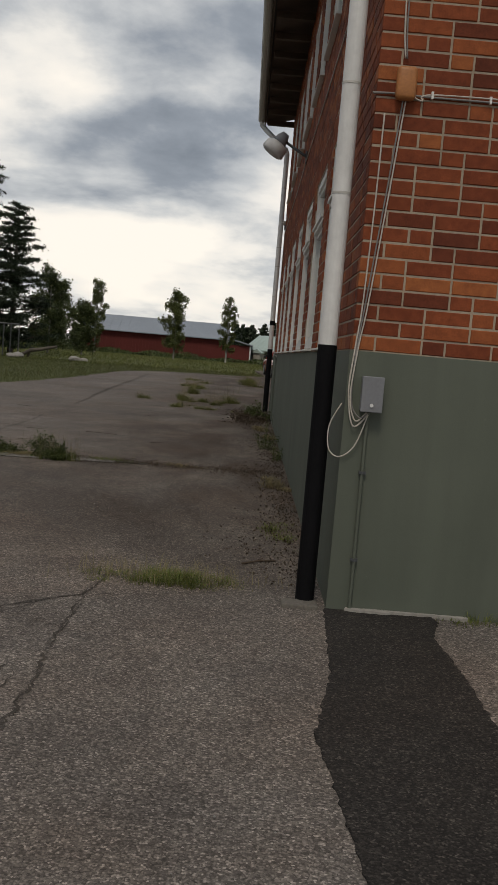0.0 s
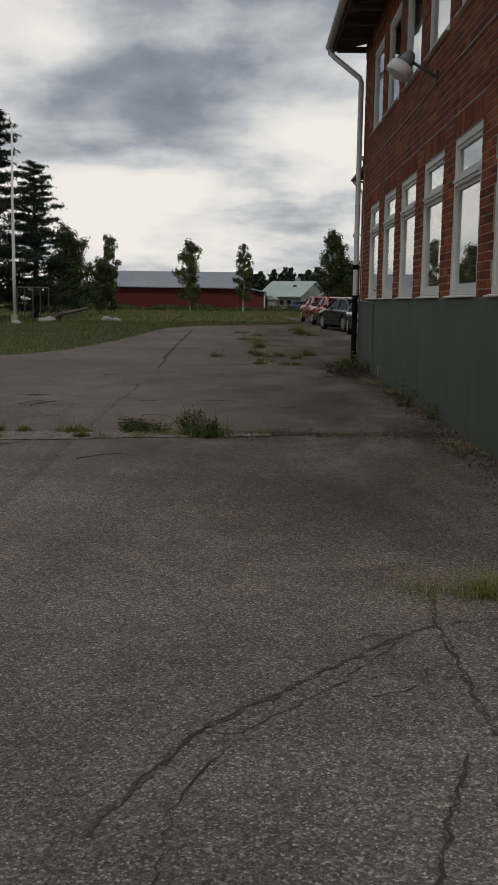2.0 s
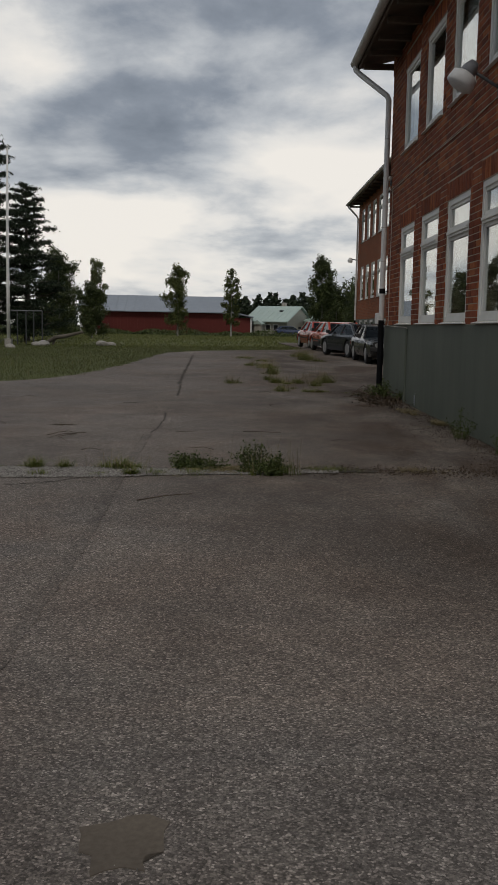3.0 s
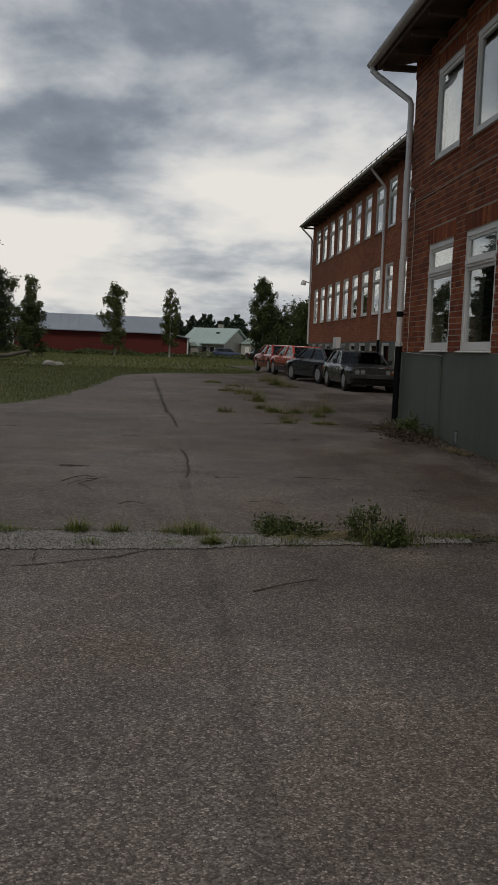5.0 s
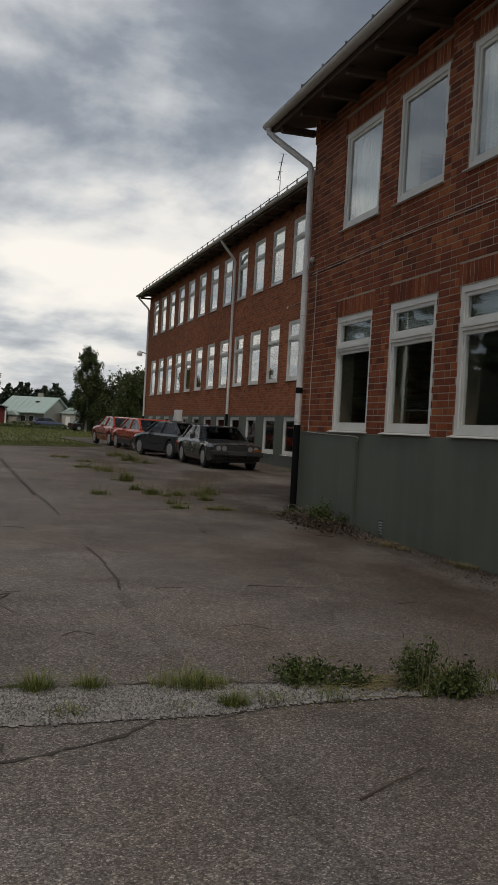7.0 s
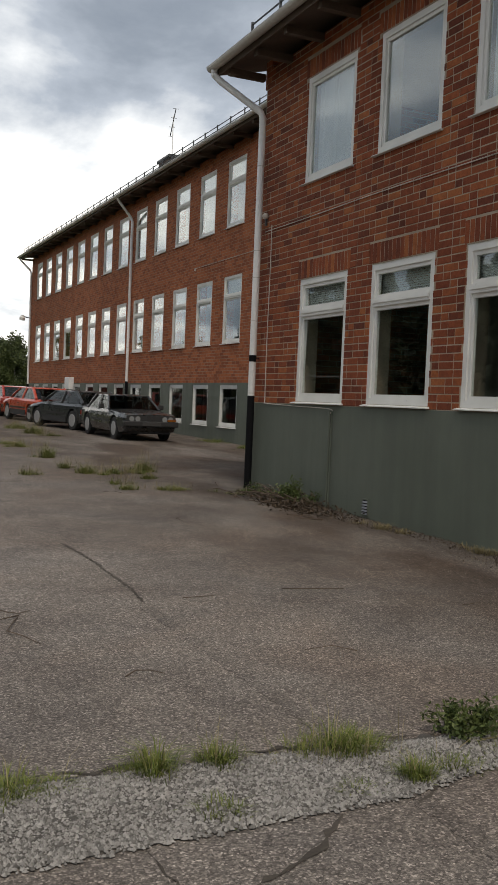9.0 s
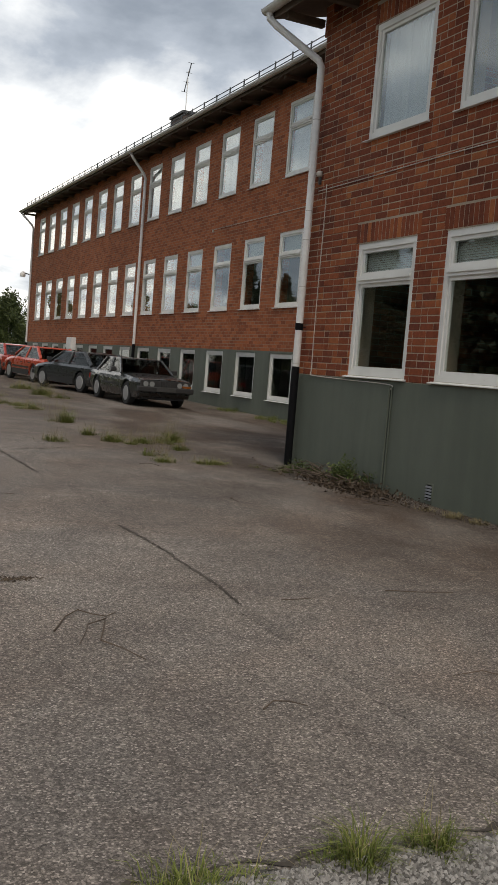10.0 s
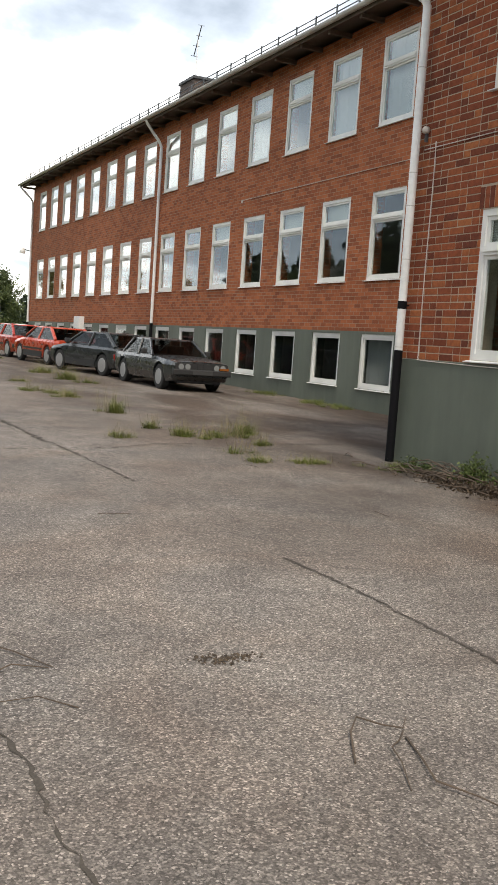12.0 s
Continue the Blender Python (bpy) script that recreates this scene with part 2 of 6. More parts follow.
def leaf_material(name, dark, light):
    k = Mat(name, 0.6, 0, 0.3)
    rnd = k.n("ShaderNodeNewGeometry").outputs["Random Per Island"]
    c = k.ramp(rnd, (0.0, dark), (1.0, light))
    c = k.mix(1.0, c, k.ramp(k.noise(0.9, 3), (0.3, 0.75), (0.7, 1.2)), "MULTIPLY")
    k.color(c)
    k.b.inputs["Transmission Weight"].default_value = 0.0
    k.b.inputs["Subsurface Weight"].default_value = 0.0
    return k.m


M = {
    "brick": brick_material("brick_red", True),
    "brick_piece": brick_material("brick_red_piece", False),
    "far_brick": far_brick_material(),
    "mortar": plain("mortar", (0.37, 0.30, 0.225), 0.95, 0, 0.15, 8, 0.3),
    "plinth": plinth_material(),
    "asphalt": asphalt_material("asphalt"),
    "new_asphalt": asphalt_material("fresh_asphalt", 0.17, 1.6),
    "frame": peeling_white(),
    "glass": glass_material(),
    "cellar_glass": glass_material("dusty_cellar_glass", (0.62, 0.65, 0.64), 6.5, 0.04),
    "pipe_white": plain("white_painted_metal", (0.74, 0.73, 0.71), 0.45, 0, 0.10, 2.5),
    "pipe_black": plain("black_painted_metal", (0.006, 0.006, 0.007), 0.7, 0, 0.2, 6, 0, 0.12),
    "gutter": plain("gutter_paint", (0.52, 0.50, 0.46), 0.5, 0, 0.12, 2),
    "soffit": plain("brown_board", (0.085, 0.058, 0.040), 0.8, 0, 0.2, 4),
    "roof": plain("dark_sheet_roof", (0.045, 0.045, 0.048), 0.55, 0.0, 0.2, 2),
    "iron": plain("galvanised_iron", (0.10, 0.105, 0.11), 0.5, 0.5, 0.15, 8),
    "grey_box": plain("grey_enamel", (0.20, 0.205, 0.22), 0.45, 0, 0.08, 10),
    "cable": plain("pale_cable", (0.55, 0.50, 0.44), 0.6, 0, 0.1, 8),
    "grey_cable": plain("grey_cable", (0.22, 0.21, 0.20), 0.6, 0, 0.1, 8),
    "amber": plain("amber_plastic", (0.48, 0.19, 0.06), 0.45, 0, 0.2, 12),
    "plaster": plain("inside_plaster", (0.36, 0.34, 0.29), 0.9, 0, 0.06, 2),
    "inner_floor": plain("linoleum", (0.10, 0.085, 0.07), 0.6, 0, 0.1, 2),
    "blind": plain("blind_slat", (0.62, 0.62, 0.58), 0.5, 0, 0.05, 5),
    "curtain": plain("white_curtain", (0.66, 0.66, 0.66), 0.9, 0, 0.08, 3),
    "soil": plain("soil_and_grass", (0.080, 0.090, 0.027), 0.95, 0, 0.35, 1.5, 0.4),
    "grass": leaf_material("grass_blades", (0.055, 0.080, 0.014), (0.185, 0.205, 0.048)),
    "lawn_grass": leaf_material("lawn_blades", (0.058, 0.072, 0.017), (0.118, 0.128, 0.036)),
    "meadow_grass": leaf_material("meadow_blades", (0.095, 0.112, 0.024), (0.175, 0.185, 0.050)),
    "dry_grass": leaf_material("dry_grass", (0.14, 0.115, 0.055), (0.30, 0.25, 0.13)),
    "weed": leaf_material("weed_leaves", (0.030, 0.048, 0.012), (0.090, 0.112, 0.030)),
    "pine": leaf_material("pine_needles", (0.012, 0.021, 0.011), (0.034, 0.052, 0.024)),
    "birch": leaf_material("birch_leaves", (0.042, 0.058, 0.014), (0.145, 0.16, 0.048)),
    "dark_leaf": leaf_material("summer_leaves", (0.026, 0.040, 0.012), (0.085, 0.105, 0.032)),
    "bark": plain("grey_bark", (0.10, 0.085, 0.07), 0.95, 0, 0.3, 6, 0.4),
    "birch_bark": plain("birch_bark", (0.27, 0.255, 0.235), 0.85, 0, 0.4, 5),
    "crumbled": asphalt_material("crumbled_asphalt", 0.62, 0.6),
    "sooty_brick": plain("sooty_brick", (0.115, 0.085, 0.072), 0.9, 0, 0.25, 3),
    "crack": plain("crack_dirt", (0.055, 0.045, 0.036), 1.0, 0, 0.3, 10),
    "gravel": leaf_material("gravel_stones", (0.075, 0.069, 0.062), (0.33, 0.312, 0.29)),
    "debris": leaf_material("dead_leaves", (0.030, 0.021, 0.014), (0.095, 0.066, 0.042)),
    "twig": plain("dead_twig", (0.085, 0.060, 0.042), 0.9, 0, 0.3, 20),
    "concrete": plain("pale_concrete", (0.33, 0.31, 0.28), 0.95, 0, 0.2, 5, 0.3),
}

# ---- building blocks ----


def mesh_of(bm, name, mat, smooth=False):
    me = bpy.data.meshes.new(name)
    bm.normal_update()
    bm.to_mesh(me)
    bm.free()
    if smooth:
        for p in me.polygons:
            p.use_smooth = True
    me.materials.append(mat)
    return me


def part(name, bm, mat, parent=None, label="", smooth=False):
    ob = new(name, mesh_of(bm, name, mat, smooth))
    if parent is not None:
        ob.parent = parent
    return tagged(ob, label)


def pydata(name, verts, faces, mat, parent=None, label="", kind=""):
    me = bpy.data.meshes.new(name)
    me.from_pydata(verts, [], faces)
    me.materials.append(mat)
    ob = new(name, me)
    if parent is not None:
        ob.parent = parent
    return tagged(ob, label, kind=kind)


def thing(name, m, label, category, group="", kind=""):
    ob = new(name)
    ob.empty_display_size = 0.2
    ob.matrix_basis = m
    return tagged(ob, label, category, group, kind)


def box(bm, x0, x1, y0, y1, z0, z1):
    v = [bm.verts.new((x, y, z)) for z in (z0, z1) for x, y in ((x0, y0), (x1, y0), (x1, y1), (x0, y1))]
    for f in ((3, 2, 1, 0), (4, 5, 6, 7), (0, 1, 5, 4), (1, 2, 6, 5), (2, 3, 7, 6), (3, 0, 4, 7)):
        bm.faces.new([v[i] for i in f])
    return v


def boxes(*dims):
    bm = bmesh.new()
    for d in dims:
        box(bm, *d)
    return bm


def bevelled(bm, w=0.01, seg=2):
    bmesh.ops.bevel(bm, geom=bm.edges[:], offset=w, segments=seg, profile=0.5, affect="EDGES", clamp_overlap=True)
    return bm


def tube(bm, pts, r, seg=10, caps=True):
    """A round tube along points; r is one radius or one per point."""
    pts = [Vector(p) for p in pts]
    rs = [r] * len(pts) if isinstance(r, (int, float)) else r
    rings, side = [], None
    for i, p in enumerate(pts):
        d = (pts[min(i + 1, len(pts) - 1)] - pts[max(i - 1, 0)]).normalized()
        if side is None:
            side = d.orthogonal().normalized()
        side = (side - d * side.dot(d)).normalized()
        up = d.cross(side)
        rings.append([bm.verts.new(p + rs[i] * (math.cos(2 * math.pi * k / seg) * side + math.sin(2 * math.pi * k / seg) * up)) for k in range(seg)])
    for a, b in zip(rings, rings[1:]):
        for k in range(seg):
            bm.faces.new((a[k], a[(k + 1) % seg], b[(k + 1) % seg], b[k]))
    if caps:
        bm.faces.new(rings[0][::-1])
        bm.faces.new(rings[-1])
    return bm


def tubes(*specs):
    bm = bmesh.new()
    for s in specs:
        tube(bm, *s)
    return bm


def holed(bm, x0, x1, y0, y1, z0, z1, holes):
    """A slab in the yz plane from x0 to x1 with rectangular holes (y0, y1, z0, z1) through it."""
    ys = sorted({y0, y1, *(h[0] for h in holes), *(h[1] for h in holes)})
    zs = sorted({z0, z1, *(h[2] for h in holes), *(h[3] for h in holes)})
    for a, b in zip(zs, zs[1:]):
        run = None
        for c, d in zip(ys, ys[1:]):
            hole = any(h[0] <= c and d <= h[1] and h[2] <= a and b <= h[3] for h in holes)
            if hole:
                if run is not None:
                    box(bm, x0, x1, run, c, a, b)
                    run = None
            elif run is None:
                run = c
        if run is not None:
            box(bm, x0, x1, run, y1, a, b)
    return bm


# ---- ground ----
bm = bmesh.new()
xs = (-1500, -60, -8, -1.5, 60, 1500)
ys = (-1500, -40, 42, 140, 3000)
gv = [[bm.verts.new((x, y, gz(y, x) - 0.03)) for x in xs] for y in ys]
for j in range(4):
    for i in range(5):
        bm.faces.new((gv[j][i], gv[j][i + 1], gv[j + 1][i + 1], gv[j + 1][i]))
tagged(part("ground", bm, M["soil"]), "rough grassy soil reaching to the woods", "ground", kind="structure")


def yard():
    """The old asphalt yard: a sheet with frayed edges on the grass side."""
    rng = random.Random(5)
    left = [(-60, 16.9), (-20, 16.9), (-9.5, 17.1), (-8.0, 17.6), (-7.1, 18.6), (-6.4, 22.0), (-6.15, 25.0), (-5.95, 28.0), (-5.75, 32.0),
            (-5.4, 34.8), (-4.2, 36.9), (-1.0, 38.4), (0.3, 40.3), (0.0, 60.0), (9.0, 60.0)]
    edge = []
    for a, b in zip(left, left[1:]):
        n = max(1, int(math.dist(a, b) / 0.35))
        n = min(n, 60)
        for i in range(n):
            f = i / n
            edge.append((a[0] + (b[0] - a[0]) * f + rng.uniform(-0.12, 0.12), a[1] + (b[1] - a[1]) * f + rng.uniform(-0.12, 0.12)))
    edge.append(left[-1])
    ring = [(9.0, -40.0), (-60.0, -40.0)]
    bm = bmesh.new()
    vs = [bm.verts.new((x, y, 0.0)) for x, y in ring + edge]
    f = bm.faces.new(vs[::-1])
    if f.normal.z < 0:
        f.normal_flip()
    bmesh.ops.triangulate(bm, faces=bm.faces[:])
    for co, no in (((0, 42, 0), (0, 1, 0)), ((-8, 0, 0), (1, 0, 0)), ((-1.5, 0, 0), (1, 0, 0))):
        bmesh.ops.bisect_plane(bm, geom=bm.verts[:] + bm.edges[:] + bm.faces[:], plane_co=co, plane_no=no)
    for v in bm.verts:
        v.co.z = gz(v.co.y, v.co.x)
    ext = bmesh.ops.extrude_face_region(bm, geom=bm.faces[:])
    for v in [g for g in ext["geom"] if isinstance(g, bmesh.types.BMVert)]:
        v.co.z -= 0.05
    bmesh.ops.recalc_face_normals(bm, faces=bm.faces[:])
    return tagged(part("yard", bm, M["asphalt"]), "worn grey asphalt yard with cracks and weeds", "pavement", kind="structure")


yard()

# ---- buildings ----
COURSE = 0.0867
HP = 1.48                       # top of the front block's plinth
LEN1, DEEP1, EAVE1 = 15.60, 10.0, 6.45
WIN1 = [2.93 + 1.885 * i for i in range(7)]      # far edges of the window openings
W1 = 1.32
LOW1, UP1 = (1.52, 3.20), (4.52, 5.95)
XB, HP2, LEN2A, LEN2B, EAVE2 = 4.55, 2.0, 15.7, 55.3, 8.72
WIN2 = [23.66 + 2.165 * i for i in range(-2, 15)]
W2 = 1.29
ROWS2 = ((0.74, 1.94), (3.12, 5.02), (6.41, 8.29))


def bricks(y0, y1, z0, z1, holes, seed=1):
    """Verts and faces of a brick facing in the plane x = 0, in monk bond, clipped at the holes."""
    rng = random.Random(seed)
    V, F = [], []

    def one(a, b, c, d):
        if b - a < 0.03 or d - c < 0.02:
            return
        o = rng.uniform(-0.0025, 0.0025)
        n, e = len(V), 0.004
        for x, k in ((0.06, 0.0), (o + 0.004, 0.0), (o, e)):
            V.extend(((x, a + k, c + k), (x, b - k, c + k), (x, b - k, d - k), (x, a + k, d - k)))
        for r in (0, 4):
            for i in range(4):
                j = (i + 1) % 4
                F.append((n + r + i, n + r + j, n + r + 4 + j, n + r + 4 + i))
        F.append((n + 11, n + 10, n + 9, n + 8))

    row = 0
    z = z0
    while z < z1 - 0.01:
        top = min(z + 0.075, z1)
        y = y0 - (0.0, 0.39, 0.13, 0.52)[row % 4] - rng.choice((0, 0, 0.13))
        k = row
        while y < y1:
            ln = (0.25, 0.25, 0.12)[k % 3]
            a, b = max(y, y0), min(y + ln, y1)
            segs = [(a, b)]
            for h in holes:
                if h[2] < top - 0.01 and z + 0.01 < h[3]:
                    segs = [s for p, q in segs for s in ((p, min(q, h[0] + 0.003)), (max(p, h[1] - 0.003), q)) if s[1] - s[0] > 0.03]
            for p, q in segs:
                one(p, q, z, top)
            y += ln + 0.0117
            k += 1
        z += COURSE
        row += 1
    return V, F, one


def soldier(one, a, b, z0, h=0.25):
    n = round((b - a) / 0.0867)
    for i in range(n):
        one(a + i * (b - a) / n, a + (i + 1) * (b - a) / n - 0.011, z0, z0 + h)


# front block
front = thing("front_block", pose(0, 0, 0), "two-storey red brick school wing on a grey-green plinth", "building")
holes1 = [(a - W1, a, *LOW1) for a in WIN1] + [(a - W1, a, *UP1) for a in WIN1]
bm = holed(bmesh.new(), 0.005, 0.32, 0.005, LEN1, HP, EAVE1, holes1)
wall = part("front_wall", bm, M["mortar"], front)
bm = boxes((-0.012, 0.32, -0.012, LEN1, -0.6, HP))
part("plinth", bm, M["plinth"], front, "grey-green painted plinth")
# bricks of the long wall, with soldier courses above the openings
sold = [(a - W1 - 0.06, a + 0.06, LOW1[1] + 0.01, LOW1[1] + 0.262) for a in WIN1] + [(a - W1 - 0.06, a + 0.06, UP1[1] + 0.01, UP1[1] + 0.262) for a in WIN1]
V, F, one = bricks(0.131, LEN1, HP + 0.008, EAVE1, holes1 + sold, 2)
for s in sold:
    soldier(one, s[0] + 0.005, s[1] + 0.005, s[2] + 0.004, s[3] - s[2] - 0.012)
pydata("brick_facing", V, F, M["brick"], wall, kind="stuff")
# end wall, gable and back wall
bm = boxes((0.32, DEEP1, 0.005, 0.32, HP, EAVE1))
gable = part("end_wall", bm, M["mortar"], front)
part("plinth", boxes((0.32, DEEP1, -0.012, 0.32, -0.6, HP)), M["plinth"], front, "grey-green painted plinth")
part("end_wall", boxes((0.32, DEEP1, LEN1 - 0.32, LEN1, HP, EAVE1)), M["far_brick"], front)
part("plinth", boxes((0.32, DEEP1, LEN1 - 0.32, LEN1, -0.6, HP)), M["plinth"], front)
part("back_wall", boxes((DEEP1 - 0.32, DEEP1, 0.32, LEN1 - 0.32, -0.6, EAVE1)), M["far_brick"], front)
for z in (HP - 0.55, 4.0):
    part("inner_floor", boxes((0.32, DEEP1 - 0.32, 0.32, LEN1 - 0.32, z, z + 0.3)), M["inner_floor"], front)
part("inner_ceiling", boxes((0.32, DEEP1 - 0.32, 0.32, LEN1 - 0.32, EAVE1 - 0.25, EAVE1)), M["plaster"], front)
for y in (3.95, 7.75, 11.5):
    part("inner_wall", boxes((0.32, DEEP1 - 0.32, y - 0.06, y + 0.06, HP - 0.25, EAVE1 - 0.25)), M["plaster"], front)
part("inner_wall", boxes((5.2, 5.35, 0.32, LEN1 - 0.32, HP - 0.25, EAVE1 - 0.25)), M["plaster"], front)


def roof(parent, x0, x1, y0, y1, z, over, pitch, rafters, short=0.1):
    """A saddle roof along y with boarded eaves, rafter ends, a gutter and a snow rail on the front side."""
    mid, t = (x0 + x1) / 2, 0.16
    rise = math.tan(radians(pitch))
    ridge = z + (mid - x0 + over) * rise
    bm = bmesh.new()
    for sgn, e in ((1, x0 - over), (-1, x1 + over)):
        prof = [(e, z), (mid, ridge), (mid, ridge + t), (e, z + t)]
        vv = [[bm.verts.new((px, y, pz)) for px, pz in prof] for y in (y0, y1)]
        for i in range(4):
            j = (i + 1) % 4
            bm.faces.new((vv[0][i], vv[0][j], vv[1][j], vv[1][i]))
        bm.faces.new(vv[0])
        bm.faces.new(vv[1][::-1])
    bmesh.ops.recalc_face_normals(bm, faces=bm.faces[:])
    part("roof", bm, M["roof"], parent, "dark sheet-metal roof")
    # boarding under the eaves
    bm = bmesh.new()
    vs = [bm.verts.new(p) for p in ((x0 - over + 0.02, y0, z - 0.01), (x0 - over + 0.02, y1, z - 0.01), (x0 + 0.3, y1, z - 0.012 + (over + 0.28) * rise * 0.6), (x0 + 0.3, y0, z - 0.012 + (over + 0.28) * rise * 0.6))]
    bm.faces.new(vs)
    ex = bmesh.ops.extrude_face_region(bm, geom=bm.faces[:])
    for v in [g for g in ex["geom"] if isinstance(g, bmesh.types.BMVert)]:
        v.co.z -= 0.03
    bmesh.ops.recalc_face_normals(bm, faces=bm.faces[:])
    part("soffit", bm, M["soffit"], parent, "brown boarded eaves")
    part("fascia", boxes((x0 - over - 0.025, x0 - over, y0, y1, z - 0.08, z + t)), M["soffit"], parent)
    n = int((y1 - y0) / rafters)
    for i in range(n + 1):
        y = y0 + 0.4 + i * (y1 - y0 - 0.8) / n
        part("rafter_end", boxes((x0 - over + 0.04, x0 + 0.02, y - 0.05, y + 0.05, z - 0.14, z - 0.042)), M["soffit"], parent)
    # half-round gutter
    bm, seg = bmesh.new(), 8
    rows = []
    for y in (y0 - 0.02, y1 + 0.02):
        rows.append([bm.verts.new((x0 - over - 0.095 + r * math.cos(math.pi * k / seg), y, z + 0.06 - r * math.sin(math.pi * k / seg))) for r in (0.078, 0.07) for k in range(seg + 1)])
    m = seg + 1
    for k in range(seg):
        bm.faces.new((rows[0][k], rows[0][k + 1], rows[1][k + 1], rows[1][k]))
        bm.faces.new((rows[0][m + k], rows[1][m + k], rows[1][m + k + 1], rows[0][m + k + 1]))
        for r in rows:
            bm.faces.new((r[k], r[k + 1], r[m + k + 1], r[m + k]))
    bm.faces.new((rows[0][0], rows[1][0], rows[1][m], rows[0][m]))
    bm.faces.new((rows[0][seg], rows[1][seg], rows[1][m + seg], rows[0][m + seg]))
    bmesh.ops.recalc_face_normals(bm, faces=bm.faces[:])
    part("gutter", bm, M["gutter"], parent, "pale painted gutter")
    # snow rail: two pipes on posts
    xr = x0 - over + 0.22
    zr = z + t + 0.22 * rise
    rail = part("snow_rail", tubes(([(xr, y0 + 0.1, zr + 0.13), (xr, y1 - short, zr + 0.13)], 0.014, 6), ([(xr, y0 + 0.1, zr + 0.25), (xr, y1 - short, zr + 0.25)], 0.014, 6)), M["iron"], parent, "galvanised snow rail")
    n = int((y1 - y0) / 0.95)
    bmp = boxes((xr - 0.016, xr + 0.016, -0.014, 0.014, zr - 0.05, zr + 0.29))
    box(bmp, xr, xr + 0.25, -0.012, 0.012, zr - 0.02, zr + 0.10)
    me = mesh_of(bmp, "post", M["iron"])
    for i in range(n + 1):
        o = new("post", me)
        o.parent = rail
        o.location = (0, y0 + 0.12 + i * (y1 - y0 - 0.14 - short) / n, 0)
    # closing gables
    for y in (y0 + over, y1 - over):
        bm = bmesh.new()
        prof = [(x0, z - 0.3), (x1, z - 0.3), (x1, z + over * rise), (mid, ridge), (x0, z + over * rise)]
        a = [bm.verts.new((px, y - 0.1, pz)) for px, pz in prof]
        b = [bm.verts.new((px, y + 0.1, pz)) for px, pz in prof]
        bm.faces.new(a)
        bm.faces.new(b[::-1])
        for i in range(5):
            j = (i + 1) % 5
            bm.faces.new((a[i], b[i], b[j], a[j]))
        bmesh.ops.recalc_face_normals(bm, faces=bm.faces[:])
        part("gable", bm, M["far_brick"], parent)


roof(front, 0.0, DEEP1, -0.6, LEN1 + 0.55, 6.48, 0.60, 24, 0.95, 0.75)

# long block behind
rear = thing("long_block", pose(0, 0, 0), "long three-storey red brick school block with basement windows", "building")
holes2 = [(a - W2, a, *r) for a in WIN2 for r in ROWS2[1:]]
low2 = [(a - W2, a, *ROWS2[0]) for a in WIN2]
part("front_wall", holed(bmesh.new(), XB, XB + 0.35, LEN2A, LEN2B, HP2, EAVE2, holes2), M["far_brick"], rear)
part("plinth", holed(bmesh.new(), XB - 0.01, XB + 0.35, LEN2A, LEN2B, -0.4, HP2, low2), M["plinth"], rear, "grey-green painted plinth")
part("end_wall", boxes((XB + 0.35, XB + 11, LEN2B - 0.35, LEN2B, -0.4, EAVE2)), M["far_brick"], rear)
part("end_wall", boxes((XB + 0.35, XB + 11, LEN2A, LEN2A + 0.35, -0.4, EAVE2)), M["far_brick"], rear)
part("back_wall", boxes((XB + 10.65, XB + 11, LEN2A + 0.35, LEN2B - 0.35, -0.4, EAVE2)), M["far_brick"], rear)
for z in (0.0, 2.2, 5.5):
    part("inner_floor", boxes((XB + 0.35, XB + 10.65, LEN2A + 0.35, LEN2B - 0.35, z, z + 0.3)), M["inner_floor"], rear)
part("inner_ceiling", boxes((XB + 0.35, XB + 10.65, LEN2A + 0.35, LEN2B - 0.35, EAVE2 - 0.2, EAVE2)), M["plaster"], rear)
part("inner_wall", boxes((XB + 6, XB + 6.15, LEN2A + 0.35, LEN2B - 0.35, 0.3, EAVE2 - 0.2)), M["plaster"], rear)
for k in (0, 3, 6, 9, 12, 15):
    y = WIN2[k] + 0.43
    part("inner_wall", boxes((XB + 0.35, XB + 6, y - 0.06, y + 0.06, 0.3, EAVE2 - 0.2)), M["plaster"], rear)
roof(rear, XB, XB + 11.0, LEN2A - 0.2, LEN2B + 0.35, EAVE2 + 0.03, 0.62, 22, 1.3)


